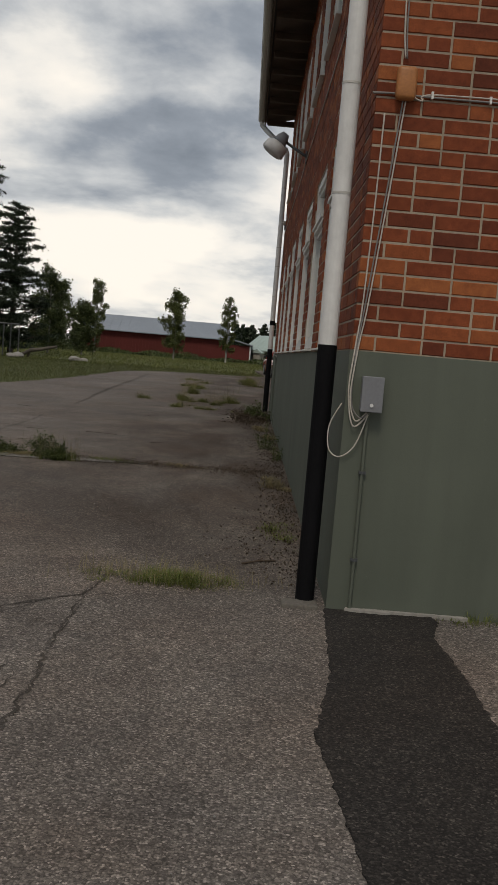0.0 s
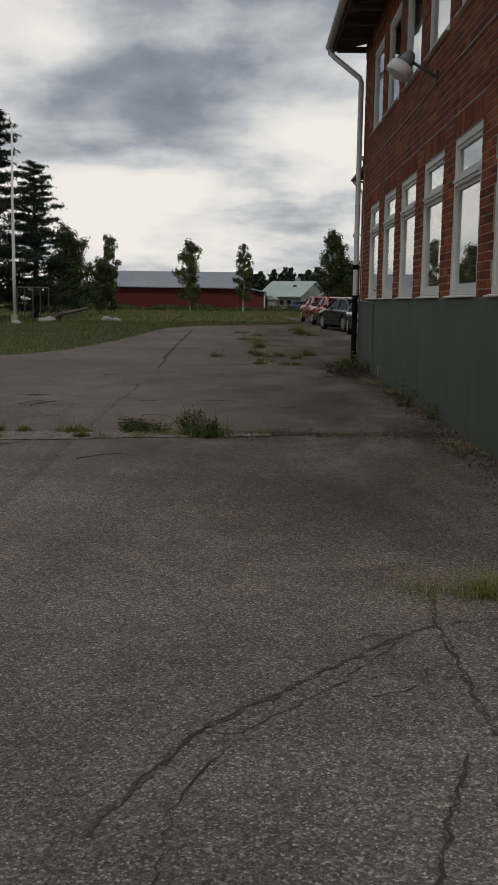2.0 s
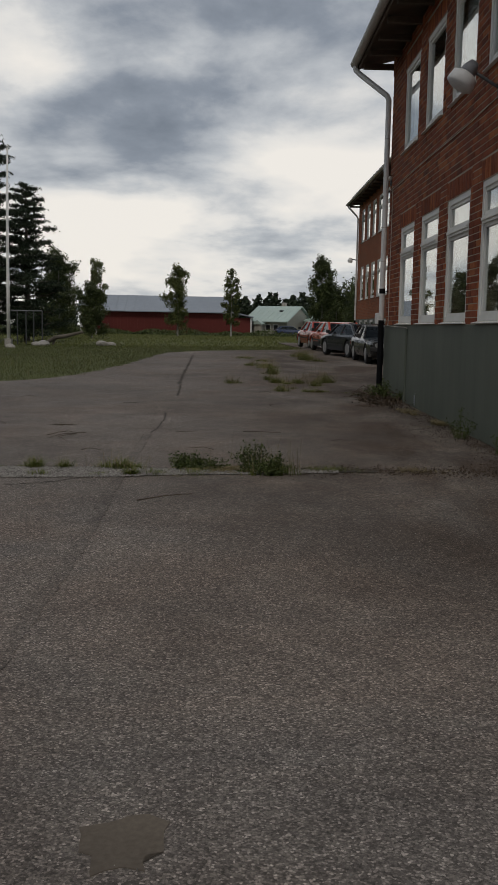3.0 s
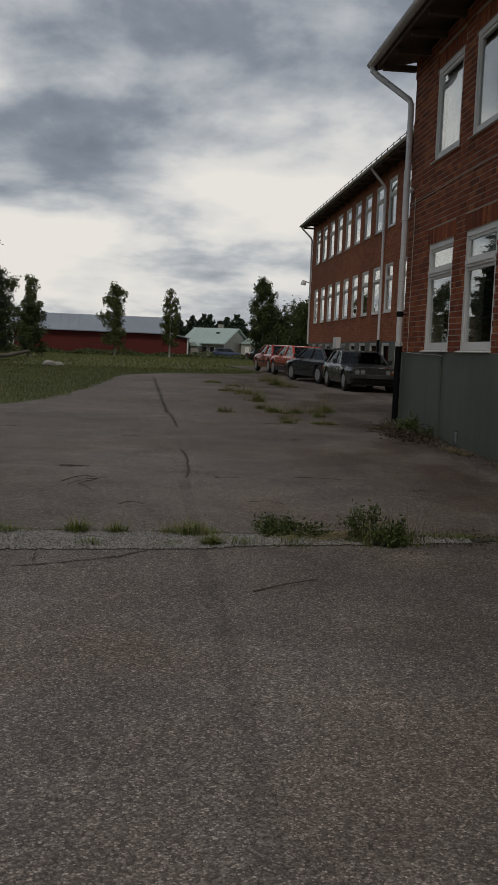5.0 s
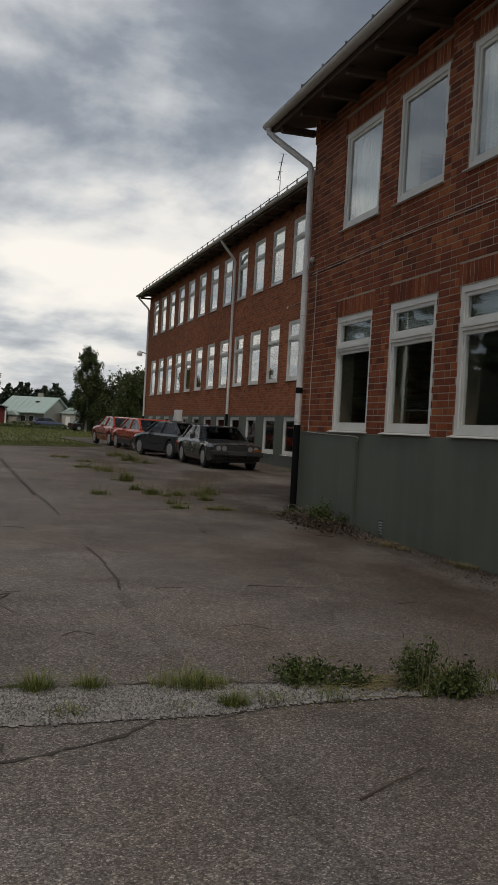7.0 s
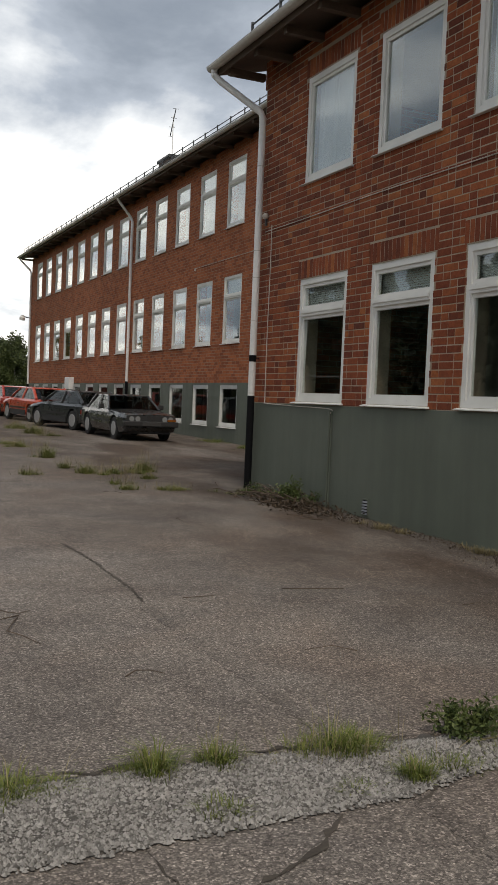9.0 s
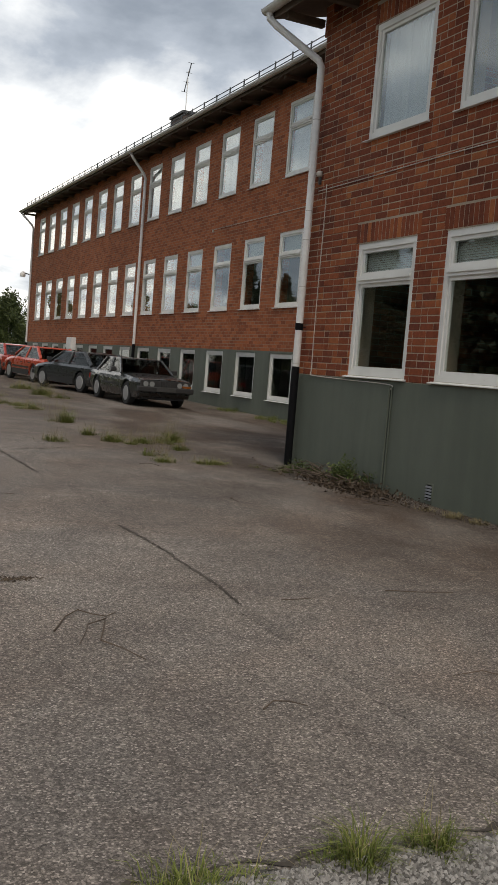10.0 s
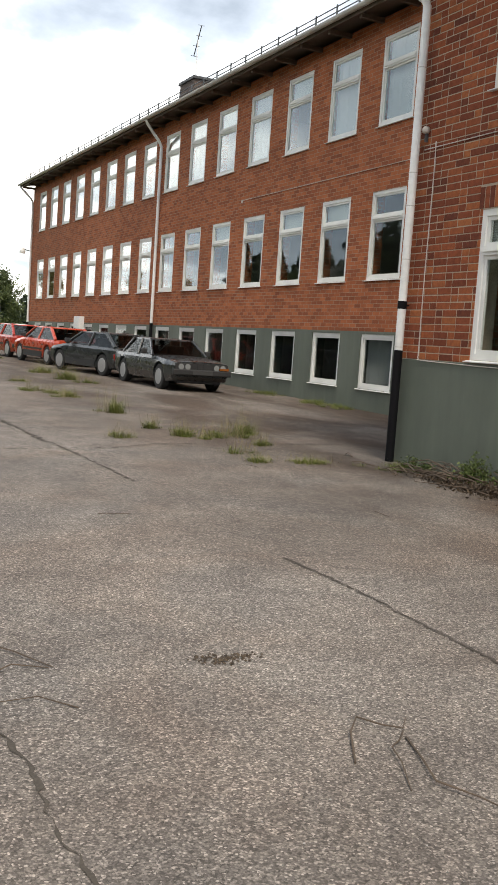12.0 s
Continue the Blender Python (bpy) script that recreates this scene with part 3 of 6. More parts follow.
def window(w, h, transom, blind, label, deep=0.014, sill=True, glass="glass"):
    """A painted window, its outer lower left corner (looking in) at the origin; it runs along -y and looks along -x."""
    t = thing("window", pose(0, 0, 0), label, "window", kind="structure")
    f, d = 0.075, 0.09
    bm = boxes((deep, deep + d, -w, 0, 0, f), (deep, deep + d, -w, 0, h - f, h), (deep, deep + d, -w, -w + f, f, h - f), (deep, deep + d, -f, 0, f, h - f))
    part("window_frame", bm, M["frame"], t)
    spans = [(f, h - f)]
    if transom:
        part("transom", boxes((deep - 0.012, deep + d, -w + f, -f, transom - 0.05, transom + 0.05), (deep - 0.03, deep, -w + f, -f, transom - 0.012, transom + 0.02)), M["frame"], t)
        spans = [(f, transom - 0.05), (transom + 0.05, h - f)]
    for a, b in spans:
        s = 0.045
        bm = boxes((deep + 0.02, deep + 0.07, -w + f, -f, a, a + s), (deep + 0.02, deep + 0.07, -w + f, -f, b - s, b), (deep + 0.02, deep + 0.07, -w + f, -w + f + s, a + s, b - s), (deep + 0.02, deep + 0.07, -f - s, -f, a + s, b - s))
        part("sash", bm, M["frame"], t)
        p = part("pane", boxes((deep + 0.04, deep + 0.046, -w + f + s, -f - s, a + s, b - s)), M[glass], t)
        p.visible_shadow = False
    if sill:
        bm = bmesh.new()
        vs = box(bm, -0.055, deep + 0.02, -w - 0.035, 0.035, -0.028, 0.004)
        for i in (4, 7):
            vs[i].co.z -= 0.022
        part("window_sill", bm, M["frame"], t)
    if blind == "slats":
        a, b = spans[-1]
        bm = bmesh.new()
        n = int((b - a) / 0.026)
        for i in range(n):
            zz = a + (i + 0.5) * (b - a) / n
            v = [bm.verts.new(p) for p in ((deep + 0.11, -w + f, zz - 0.013), (deep + 0.11, -f, zz - 0.013), (deep + 0.119, -f, zz + 0.014), (deep + 0.119, -w + f, zz + 0.014))]
            bm.faces.new(v)
        part("blind", bm, M["blind"], t, "pale venetian blind")
    elif blind == "roller":
        a, b = spans[-1]
        part("blind", boxes((deep + 0.12, deep + 0.125, -w + f, -f, a - 0.02, b)), M["blind"], t, "pale roller blind")
    elif blind == "curtain":
        bm = bmesh.new()
        n, prev = 40, None
        for i in range(n + 1):
            y = -w + f + (w - 2 * f) * i / n
            x = deep + 0.16 + 0.02 * math.sin(i * 1.9) + 0.008 * math.sin(i * 4.3)
            cur = (bm.verts.new((x, y, f)), bm.verts.new((x, y, h - f)))
            if prev:
                bm.faces.new((prev[0], cur[0], cur[1], prev[1]))
            prev = cur
        part("curtain", bm, M["curtain"], t, "drawn white curtain")
    return t


low_lab = "white-painted window with a transom light and flaking sill"
ha = LOW1[1] - LOW1[0]
w_a = window(W1, ha, 1.22, "slats", low_lab + ", blind half down")
w_b = window(W1, ha, 1.22, "", low_lab)
up_a = window(W1, UP1[1] - UP1[0], 0, "", "white-painted single-pane upper window with flaking frame")
up_b = window(W1, UP1[1] - UP1[0], 0, "curtain", "white-painted upper window with drawn curtain")
placed = set()


def put(proto, x, y, z, group):
    if proto.name not in placed:
        placed.add(proto.name)
        proto.matrix_basis = pose(x, y, z)
        ob = proto
    else:
        ob = copy_thing(proto, pose(x, y, z))
    return tagged(ob, group=group)


for i, y in enumerate(reversed(WIN1)):
    put((w_a, w_a, w_a, w_b, w_b, w_a, w_b)[i], 0, y, LOW1[0], "ground-floor windows of the front block")
    put((up_b, up_a, up_b, up_a, up_b, up_a, up_b)[i], 0, y, UP1[0], "upper windows of the front block")
m_a = window(W2, 1.90, 1.32, "", "tall white-framed window with a transom light")
m_b = window(W2, 1.90, 1.32, "roller", "tall white-framed window with its blind partly down")
v_a = window(W2, 1.88, 1.26, "curtain", "tall white-framed top-floor window with pale curtains")
v_b = window(W2, 1.88, 1.26, "roller", "tall white-framed top-floor window with a roller blind")
s_a = window(W2, 1.20, 0, "", "white-framed basement window in the plinth", glass="cellar_glass")
s_b = window(W2, 1.20, 0, "curtain", "white-framed basement window with a curtain", glass="cellar_glass")
for i, y in enumerate(WIN2):
    put((m_a, m_a, m_a, m_b, m_b, m_a, m_b)[i % 7], XB, y, ROWS2[1][0], "first-floor windows of the long block")
    put((v_a, v_b, v_a, v_a, v_b)[i % 5], XB, y, ROWS2[2][0], "top-floor windows of the long block")
    put(s_b if i == 2 else s_a, XB, y, ROWS2[0][0], "basement windows of the long block")

# ---- fittings of the front block ----


def downpipe(m_path, foot, joint, black_to, label, rings, clamp):
    """A white downpipe with a black lower length, rings and clamps."""
    t = thing("downpipe", pose(0, 0, 0), label, "downpipe")
    r = 0.052
    part("pipe", tubes((m_path, r, 22)), M["pipe_white"], t)
    x, y = joint[0], joint[1]
    part("lower_pipe", tubes(([(x, y, foot), (x, y, black_to)], r + 0.003, 22)), M["pipe_black"], t, "black lower length")
    for z in rings:
        part("collar", tubes(([(x, y, z - 0.006), (x, y, z + 0.006)], r + 0.003, 14)), M["gutter"], t)
    for z in clamp:
        part("clamp", tubes(([(x, y, z - 0.048), (x, y, z + 0.048)], r + 0.006, 14), ([(x, y, z), (x + 0.14, y, z)], 0.008, 6)), M["pipe_black"], t, "black iron clamp")
    return t


px, py = -0.130, 0.10
downpipe([(px, py, HP - 0.1), (px, py, 5.9), (px - 0.10, py - 0.1, 6.1), (-0.62, py - 0.35, 6.42), (-0.69, py - 0.4, 6.5)], gz(py) - 0.02, (px, py), HP + 0.02,
         "white metal downpipe with black foot at the brick corner", (2.35, 2.95, 3.9, 4.9), ())
px, py = -0.10, 15.49
downpipe([(px, py, HP - 0.1), (px, py, 5.72), (px - 0.03, py + 0.02, 5.80), (-0.60, 15.98, 6.30), (-0.68, 16.05, 6.40), (-0.69, 16.05, 6.52)], gz(py) - 0.02, (px, py), HP + 0.10,
         "white metal downpipe with black foot at the far corner", (1.62, 2.7, 3.35, 3.75, 5.0), (2.14,))
t = thing("paving_stone", pose(-0.17, 0.02, 0), "broken concrete slab lying under a downpipe", "stone")
part("slab", bevelled(boxes((-0.10, 0.11, -0.08, 0.06, -0.01, 0.022)), 0.008), plain("dirty_concrete", (0.15, 0.135, 0.115), 0.95, 0, 0.3, 8, 0.4), t)

# meter box, siren and cables on the end wall
t = thing("junction_box", pose(0.070, -0.012, 1.150), "small grey metal junction box on the plinth", "box")
part("case", bevelled(boxes((0, 0.113, -0.075, 0, 0, 0.19)), 0.006), M["grey_box"], t)
part("lid", bevelled(boxes((-0.004, 0.117, -0.086, -0.0755, -0.004, 0.194)), 0.004), M["grey_box"], t)
part("lock", tubes(([(0.056, -0.0865, 0.035), (0.056, -0.096, 0.035)], 0.010, 12)), M["pipe_white"], t, "round silver lock")
t = thing("alarm_sounder", pose(0.155, 0, 2.94), "faded amber plastic sounder on the brick", "alarm")
part("cover", bevelled(boxes((-0.055, 0.055, -0.07, 0.0, -0.09, 0.09)), 0.025, 3), M["amber"], t, smooth=True)
t = thing("wall_cable", pose(0, 0, 0), "loose pale cables clipped to the end wall", "cable")


def sag(pts, r, mat, parent, name="cable"):
    """A cable through points, rounded off."""
    P = [Vector(p) for p in pts]
    out = []
    for i in range(len(P) - 1):
        p0, p1, p2, p3 = P[max(i - 1, 0)], P[i], P[i + 1], P[min(i + 2, len(P) - 1)]
        for k in range(8):
            f = k / 8
            out.append(0.5 * ((2 * p1) + (p2 - p0) * f + (2 * p0 - 5 * p1 + 4 * p2 - p3) * f * f + (3 * p1 - p0 - 3 * p2 + p3) * f ** 3))
    out.append(P[-1])
    return part(name, tubes((out, r, 6)), mat, parent, smooth=True)


sag([(0.055, -0.012, 2.78), (0.050, -0.012, 2.3), (0.035, -0.014, 1.75), (0.015, -0.02, 1.50), (0.000, -0.03, 1.25), (0.04, -0.04, 1.06), (0.12, -0.04, 1.13)], 0.0045, M["cable"], t)
sag([(0.165, -0.012, 2.88), (0.125, -0.012, 2.4), (0.065, -0.014, 1.75), (0.030, -0.02, 1.48), (0.012, -0.03, 1.22), (0.05, -0.04, 1.09), (0.11, -0.04, 1.14)], 0.0045, M["cable"], t)
sag([(0.15, -0.012, 2.88), (0.11, -0.012, 2.4), (0.050, -0.014, 1.75), (0.022, -0.02, 1.46), (0.020, -0.03, 1.20), (0.07, -0.04, 1.11), (0.12, -0.04, 1.14)], 0.0045, M["grey_cable"], t)
sag([(-0.03, -0.005, 1.18), (-0.085, 0.02, 1.05), (-0.08, 0.0, 0.92), (-0.02, -0.025, 0.88), (0.06, -0.04, 0.95), (0.12, -0.04, 1.13)], 0.004, M["cable"], t)
sag([(0.10, -0.014, 6.2), (0.11, -0.012, 4.5), (0.115, -0.013, 3.4), (0.14, -0.012, 3.08)], 0.0045, M["cable"], t)
sag([(0.125, -0.014, 6.2), (0.13, -0.012, 4.5), (0.13, -0.013, 3.4), (0.15, -0.012, 3.08)], 0.0045, M["grey_cable"], t)
sag([(0.19, -0.012, 2.89), (0.25, -0.02, 2.86), (0.34, -0.012, 2.90), (1.2, -0.012, 2.905), (3.0, -0.012, 2.905)], 0.0045, M["cable"], t)
sag([(-0.02, -0.012, 2.885), (0.10, -0.012, 2.89), (0.3, -0.012, 2.885), (1.2, -0.012, 2.888), (3.0, -0.012, 2.888)], 0.006, M["grey_cable"], t)
sag([(0.12, -0.02, 1.15), (0.118, -0.026, 0.9), (0.12, -0.026, 0.4), (0.12, -0.026, -0.02)], 0.011, M["plinth"], t, "conduit")
for z in (0.30, 0.8):
    part("clip", boxes((0.10, 0.14, -0.04, -0.013, z - 0.008, z + 0.008)), M["iron"], t)
for x in (0.30, 0.62, 0.95, 1.3):
    part("clip", boxes((x, x + 0.012, -0.022, -0.002, 2.875, 2.915)), M["pipe_white"], t)

# cable run along the long wall, with its sensor
t = thing("wall_cable", pose(0, 0, 0), "thin pale cable stapled along the brick", "cable")
sag([(-0.012, 15.42, 4.03), (-0.010, 14.0, 4.035), (-0.010, 12.2, 4.05), (-0.010, 9.5, 4.04), (-0.010, 7.9, 4.07), (-0.010, 5.0, 4.04), (-0.010, 0.2, 4.05)], 0.0065, M["cable"], t)
sag([(-0.012, 15.20, 4.10), (-0.012, 15.19, 3.6), (-0.012, 15.20, 2.4), (-0.012, 15.19, 1.62), (-0.018, 15.18, 1.50), (-0.022, 15.10, 1.475), (-0.022, 14.2, 1.455), (-0.022, 13.2, 1.44), (-0.022, 13.16, 1.38)], 0.0065, M["cable"], t)
part("conduit", tubes(([(-0.026, 13.17, 1.42), (-0.026, 13.17, 0.16)], 0.014, 8), ([(-0.022, 13.12, 1.42), (-0.022, 13.12, 0.16)], 0.010, 8)), M["plinth"], t)
t = thing("alarm_bell", pose(0, 15.40, 4.26), "small round cream bell on the wall", "alarm")
part("dome", tubes(([(-0.002, 0, 0), (-0.05, 0, 0), (-0.075, 0, 0)], [0.045, 0.045, 0.02], 14)), M["cable"], t, smooth=True)
part("bracket", boxes((-0.03, -0.002, -0.02, 0.02, -0.14, -0.04)), M["iron"], t)
t = thing("wall_vent", pose(-0.012, 12.2, 0.28), "small weathered grey louvred vent low in the plinth", "vent")
part("frame", boxes((-0.014, 0, -0.07, 0.07, -0.10, -0.085), (-0.014, 0, -0.07, 0.07, 0.085, 0.10), (-0.014, 0, -0.07, -0.058, -0.085, 0.085), (-0.014, 0, 0.058, 0.07, -0.085, 0.085)), M["plinth"], t)
part("backing", boxes((-0.003, 0, -0.058, 0.058, -0.085, 0.085)), M["pipe_black"], t)
for k in range(5):
    z = -0.07 + k * 0.035
    bm = boxes((-0.022, -0.004, -0.058, 0.058, z - 0.002, z + 0.002))
    for v in bm.verts:
        v.co.z += (v.co.x + 0.004) * 1.0
    part("slat", bm, M["grey_box"], t)

# yard lamp on its arm
t = thing("wall_lamp", pose(0, 7.95, 4.15), "white bell-shaped yard lamp on a wall arm", "lamp")
part("arm", tubes(([(-0.01, 0, 0), (-0.05, 0, 0.02), (-0.36, 0.0, 0.20)], 0.019, 8)), M["iron"], t, smooth=True)
part("wall_plate", bevelled(boxes((-0.02, 0, -0.05, 0.05, -0.09, 0.07)), 0.005), M["iron"], t)
hd = Vector((-0.36, 0, 0.20))
ax = Vector((-0.55, 0.0, -0.83)).normalized()
part("housing", tubes(([hd + ax * -0.09, hd + ax * -0.02, hd + ax * 0.07], [0.05, 0.085, 0.10], 16)), M["grey_box"], t, "grey metal housing", smooth=True)
part("shade", tubes(([hd + ax * 0.065, hd + ax * 0.10, hd + ax * 0.21, hd + ax * 0.235], [0.10, 0.155, 0.165, 0.13], 20)), M["curtain"], t, "white opal shade", smooth=True)

# ---- fittings of the long block ----
px, py = XB - 0.09, 36.85
downpipe([(px, py, HP2 - 0.1), (px, py, 7.95), (px - 0.08, py, 8.10), (XB - 0.62, py, 8.62), (XB - 0.715, py, 8.78)], gz(py) - 0.02, (px, py), HP2 + 0.05,
         "white metal downpipe with black foot on the long wall", (3.3, 5.5, 7.2), ())
px, py = XB - 0.09, 55.1
downpipe([(px, py, HP2 - 0.1), (px, py, 7.95), (px - 0.08, py, 8.10), (XB - 0.62, py + 0.3, 8.62), (XB - 0.715, py + 0.35, 8.78)], gz(py) - 0.02, (px, py), HP2 - 0.05,
         "white metal downpipe at the block's far end", (3.3, 5.5), ())
t = thing("chimney_stack", pose(XB + 3.75, 43.5, 10.55), "square brick chimney with a metal cap on the roof", "chimney")
part("stack", boxes((-0.45, 0.45, -0.75, 0.75, -0.5, 1.5)), M["sooty_brick"], t)
part("cap", bevelled(boxes((-0.52, 0.52, -0.83, 0.83, 1.5, 1.62)), 0.02), M["roof"], t)
t = thing("tv_aerial", pose(XB + 3.6, 43.35, 10.3), "thin mast with a tilted aerial beside the chimney", "aerial")
part("mast", tubes(([(0, 0, -0.3), (0, 0, 3.7)], 0.022, 8)), M["pipe_white"], t)
part("boom", tubes(([(0, -0.30, 3.95), (0, 0.35, 2.9)], 0.022, 6)), M["iron"], t)
for k in range(4):
    f = k / 3
    part("rod", tubes(([(-0.14, -0.30 + 0.65 * f, 3.95 - 1.05 * f), (0.14, -0.30 + 0.65 * f, 3.95 - 1.05 * f)], 0.010, 5)), M["iron"], t)
t = thing("meter_cabinet", pose(XB - 0.01, 45.6, 1.70), "pale grey cabinet fixed to the plinth", "cabinet")
part("case", bevelled(boxes((-0.22, 0, -0.42, 0.42, 0, 0.55)), 0.015), M["pipe_white"], t)
part("door", bevelled(boxes((-0.235, -0.221, -0.38, 0.38, 0.04, 0.51)), 0.005), M["pipe_white"], t)
t = thing("wall_lamp", pose(XB, 55.15, 5.5), "small lamp on the far corner of the block", "lamp")
part("arm", tubes(([(0, 0, 0), (-0.45, 0.1, 0.1)], 0.03, 8)), M["iron"], t)
part("shade", tubes(([(-0.45, 0.1, 0.16), (-0.47, 0.1, 0.0), (-0.48, 0.1, -0.12)], [0.08, 0.16, 0.14], 12)), M["pipe_white"], t)
t = thing("wall_cable", pose(0, 0, 0), "thin pale cable along the long wall", "cable")
part("cable", tubes(([(XB - 0.012, 16.5, 5.55), (XB - 0.012, 30.3, 5.52)], 0.007, 6), ([(XB - 0.012, 30.3, 5.52), (XB - 0.03, 30.3, 5.45)], 0.03, 8)), M["cable"], t)

# ---- cars ----


def paint(name, col, rough=0.32):
    k = Mat(name, rough, 0.0, 0.5)
    dust = k.ramp(k.noise(3.5, 5, 0.6), (0.45, 0.0), (0.85, 0.05))
    k.color(k.mix(dust, col, (0.16, 0.145, 0.125)))
    k.rough(k.ramp(k.noise(9, 4), (0.3, rough * 0.6), (0.7, rough + 0.1)))
    k.b.inputs["Coat Weight"].default_value = 0.5
    return k.m


CARGLASS = glass_material("car_glass", (0.30, 0.33, 0.33), 5.0, 0.05)
CM = {
    "rubber": plain("tyre_rubber", (0.018, 0.018, 0.018), 0.85, 0, 0.15, 10),
    "trim": plain("black_trim", (0.022, 0.022, 0.023), 0.6, 0, 0.15, 8),
    "rim": plain("steel_wheel", (0.34, 0.34, 0.34), 0.45, 0.4, 0.15, 8),
    "seat": plain("seat_cloth", (0.035, 0.034, 0.033), 0.95, 0, 0.1, 5),
    "lamp": plain("headlamp_glass", (0.26, 0.27, 0.27), 0.12, 0.2, 0.05, 5),
    "red_lamp": plain("red_lamp_glass", (0.30, 0.015, 0.012), 0.2, 0, 0.05, 5),
    "orange_lamp": plain("orange_lamp_glass", (0.22, 0.07, 0.015), 0.2, 0, 0.05, 5),
    "plate": plain("number_plate", (0.045, 0.045, 0.045), 0.5, 0, 0.05, 5),
}


def car(m, label, mat, L, W, wb, belt, roof_z, hood, glass, tail, rim=0.19, grille="four", sedan=True, dark_low=False):
    """A parked car, nose along +x. hood: (nose height, cowl height). glass: x of windscreen foot, roof front, roof back, rear window foot. tail: boot height."""
    t = thing("car", m, label, "car")
    hw, xf, xr = W / 2, L / 2, -L / 2
    ax = (wb / 2 + 0.02, -wb / 2 + 0.02)
    # body shell: cross-sections along the car, raised over the wheels
    st = {xr: 0.36, xr + 0.10: 0.26, xf - 0.12: 0.26, xf: 0.36}
    for a in ax:
        for d, z in ((0.36, 0.22), (0.345, 0.36), (0.26, 0.54), (0.13, 0.635), (0.0, 0.66), (-0.13, 0.635), (-0.26, 0.54), (-0.345, 0.36), (-0.36, 0.22)):
            st[a + d] = z
    st[0.0] = 0.22
    for x in (glass[0], glass[3], (xf + glass[0]) / 2, (xr + glass[3]) / 2):
        near = min(st, key=lambda s: abs(s - x))
        st.setdefault(x, st[near] if abs(near - x) < 0.2 else 0.22)

    def top(x):
        if x >= glass[0]:
            f = (xf - x) / (xf - glass[0])
            return hood[0] + (hood[1] - hood[0]) * f ** 0.8
        if x <= glass[3]:
            f = (x - xr) / max(glass[3] - xr, 1e-3)
            return tail + (belt - tail) * f
        return belt + (hood[1] - belt) * max(0, (x - glass[3]) / (glass[0] - glass[3])) ** 4

    bm, rings = bmesh.new(), []
    for x in sorted(st):
        zb, zt = st[x], top(x)
        e = min(xf - x, x - xr)
        w = hw - 0.09 * max(0, 1 - e / 0.35) ** 2
        zm = max(zb + 0.02, 0.62)
        prof = [(w * 0.93, zb), (w, max(zb + 0.01, 0.40)), (w, zm), (w * 0.985, zt - 0.09), (w * 0.93, zt - 0.015), (w * 0.72, zt), (0, zt + 0.018)]
        prof = prof + [(-y, z) for y, z in prof[-2::-1]]
        rings.append([bm.verts.new((x, y, z)) for y, z in prof])
    n = len(rings[0])
    for a, b in zip(rings, rings[1:]):
        for k in range(n):
            bm.faces.new((a[k], b[k], b[(k + 1) % n], a[(k + 1) % n]))
    bm.faces.new(rings[0])
    bm.faces.new(rings[-1][::-1])
    bmesh.ops.recalc_face_normals(bm, faces=bm.faces[:])
    body = part("body", bm, mat, t)
    for x in ((glass[0] + glass[3]) / 2 + 0.05,):
        for s in (1, -1):
            part("door_seam", boxes((x - 0.006, x + 0.006, s * (hw - 0.004) - 0.004, s * (hw - 0.004) + 0.006, 0.32, belt - 0.09)), CM["trim"], body)
    for s in (1, -1):
        for x in (glass[0] - 0.95, glass[0] - 1.75):
            part("door_handle", bevelled(boxes((x - 0.08, x + 0.08, s * hw - 0.012, s * hw + 0.018, belt - 0.20, belt - 0.165)), 0.005), CM["trim"], body)
        part("side_trim", boxes((ax[1] + 0.40, ax[0] - 0.40, s * hw - 0.006, s * hw + 0.012, 0.47, 0.53)), CM["trim"], body)
        if dark_low:
            part("lower_panel", boxes((ax[1] + 0.40, ax[0] - 0.40, s * hw - 0.004, s * hw + 0.006, 0.23, 0.42)), CM["trim"], body)
    part("underbody", boxes((xr + 0.12, xf - 0.12, -hw + 0.22, hw - 0.22, 0.20, 0.60)), CM["trim"], t)
    # greenhouse
    rw = hw * 0.74
    bw = hw * 0.94
    wf, rf, rb, wr = glass
    zr = roof_z
    bm = bmesh.new()
    low = [bm.verts.new(p) for p in ((rf, rw, zr - 0.05), (rb, rw, zr - 0.05), (rb, -rw, zr - 0.05), (rf, -rw, zr - 0.05))]
    midv = [bm.verts.new(p) for p in ((rf - 0.04, rw * 0.97, zr - 0.015), (rb + 0.04, rw * 0.97, zr - 0.015), (rb + 0.04, -rw * 0.97, zr - 0.015), (rf - 0.04, -rw * 0.97, zr - 0.015))]
    hi = [bm.verts.new(p) for p in ((rf - 0.25, rw * 0.75, zr), (rb + 0.25, rw * 0.75, zr), (rb + 0.25, -rw * 0.75, zr), (rf - 0.25, -rw * 0.75, zr))]
    for a, b in ((low, midv), (midv, hi)):
        for k in range(4):
            bm.faces.new((a[k], a[(k + 1) % 4], b[(k + 1) % 4], b[k]))
    bm.faces.new(hi)
    bm.faces.new(low[::-1])
    bmesh.ops.recalc_face_normals(bm, faces=bm.faces[:])
    part("roof_panel", bm, mat, t)
    bz = belt - 0.02
    cz = hood[1] - 0.01
    tz = top(wr) - 0.01
    xb = (wf + wr) / 2 + 0.05
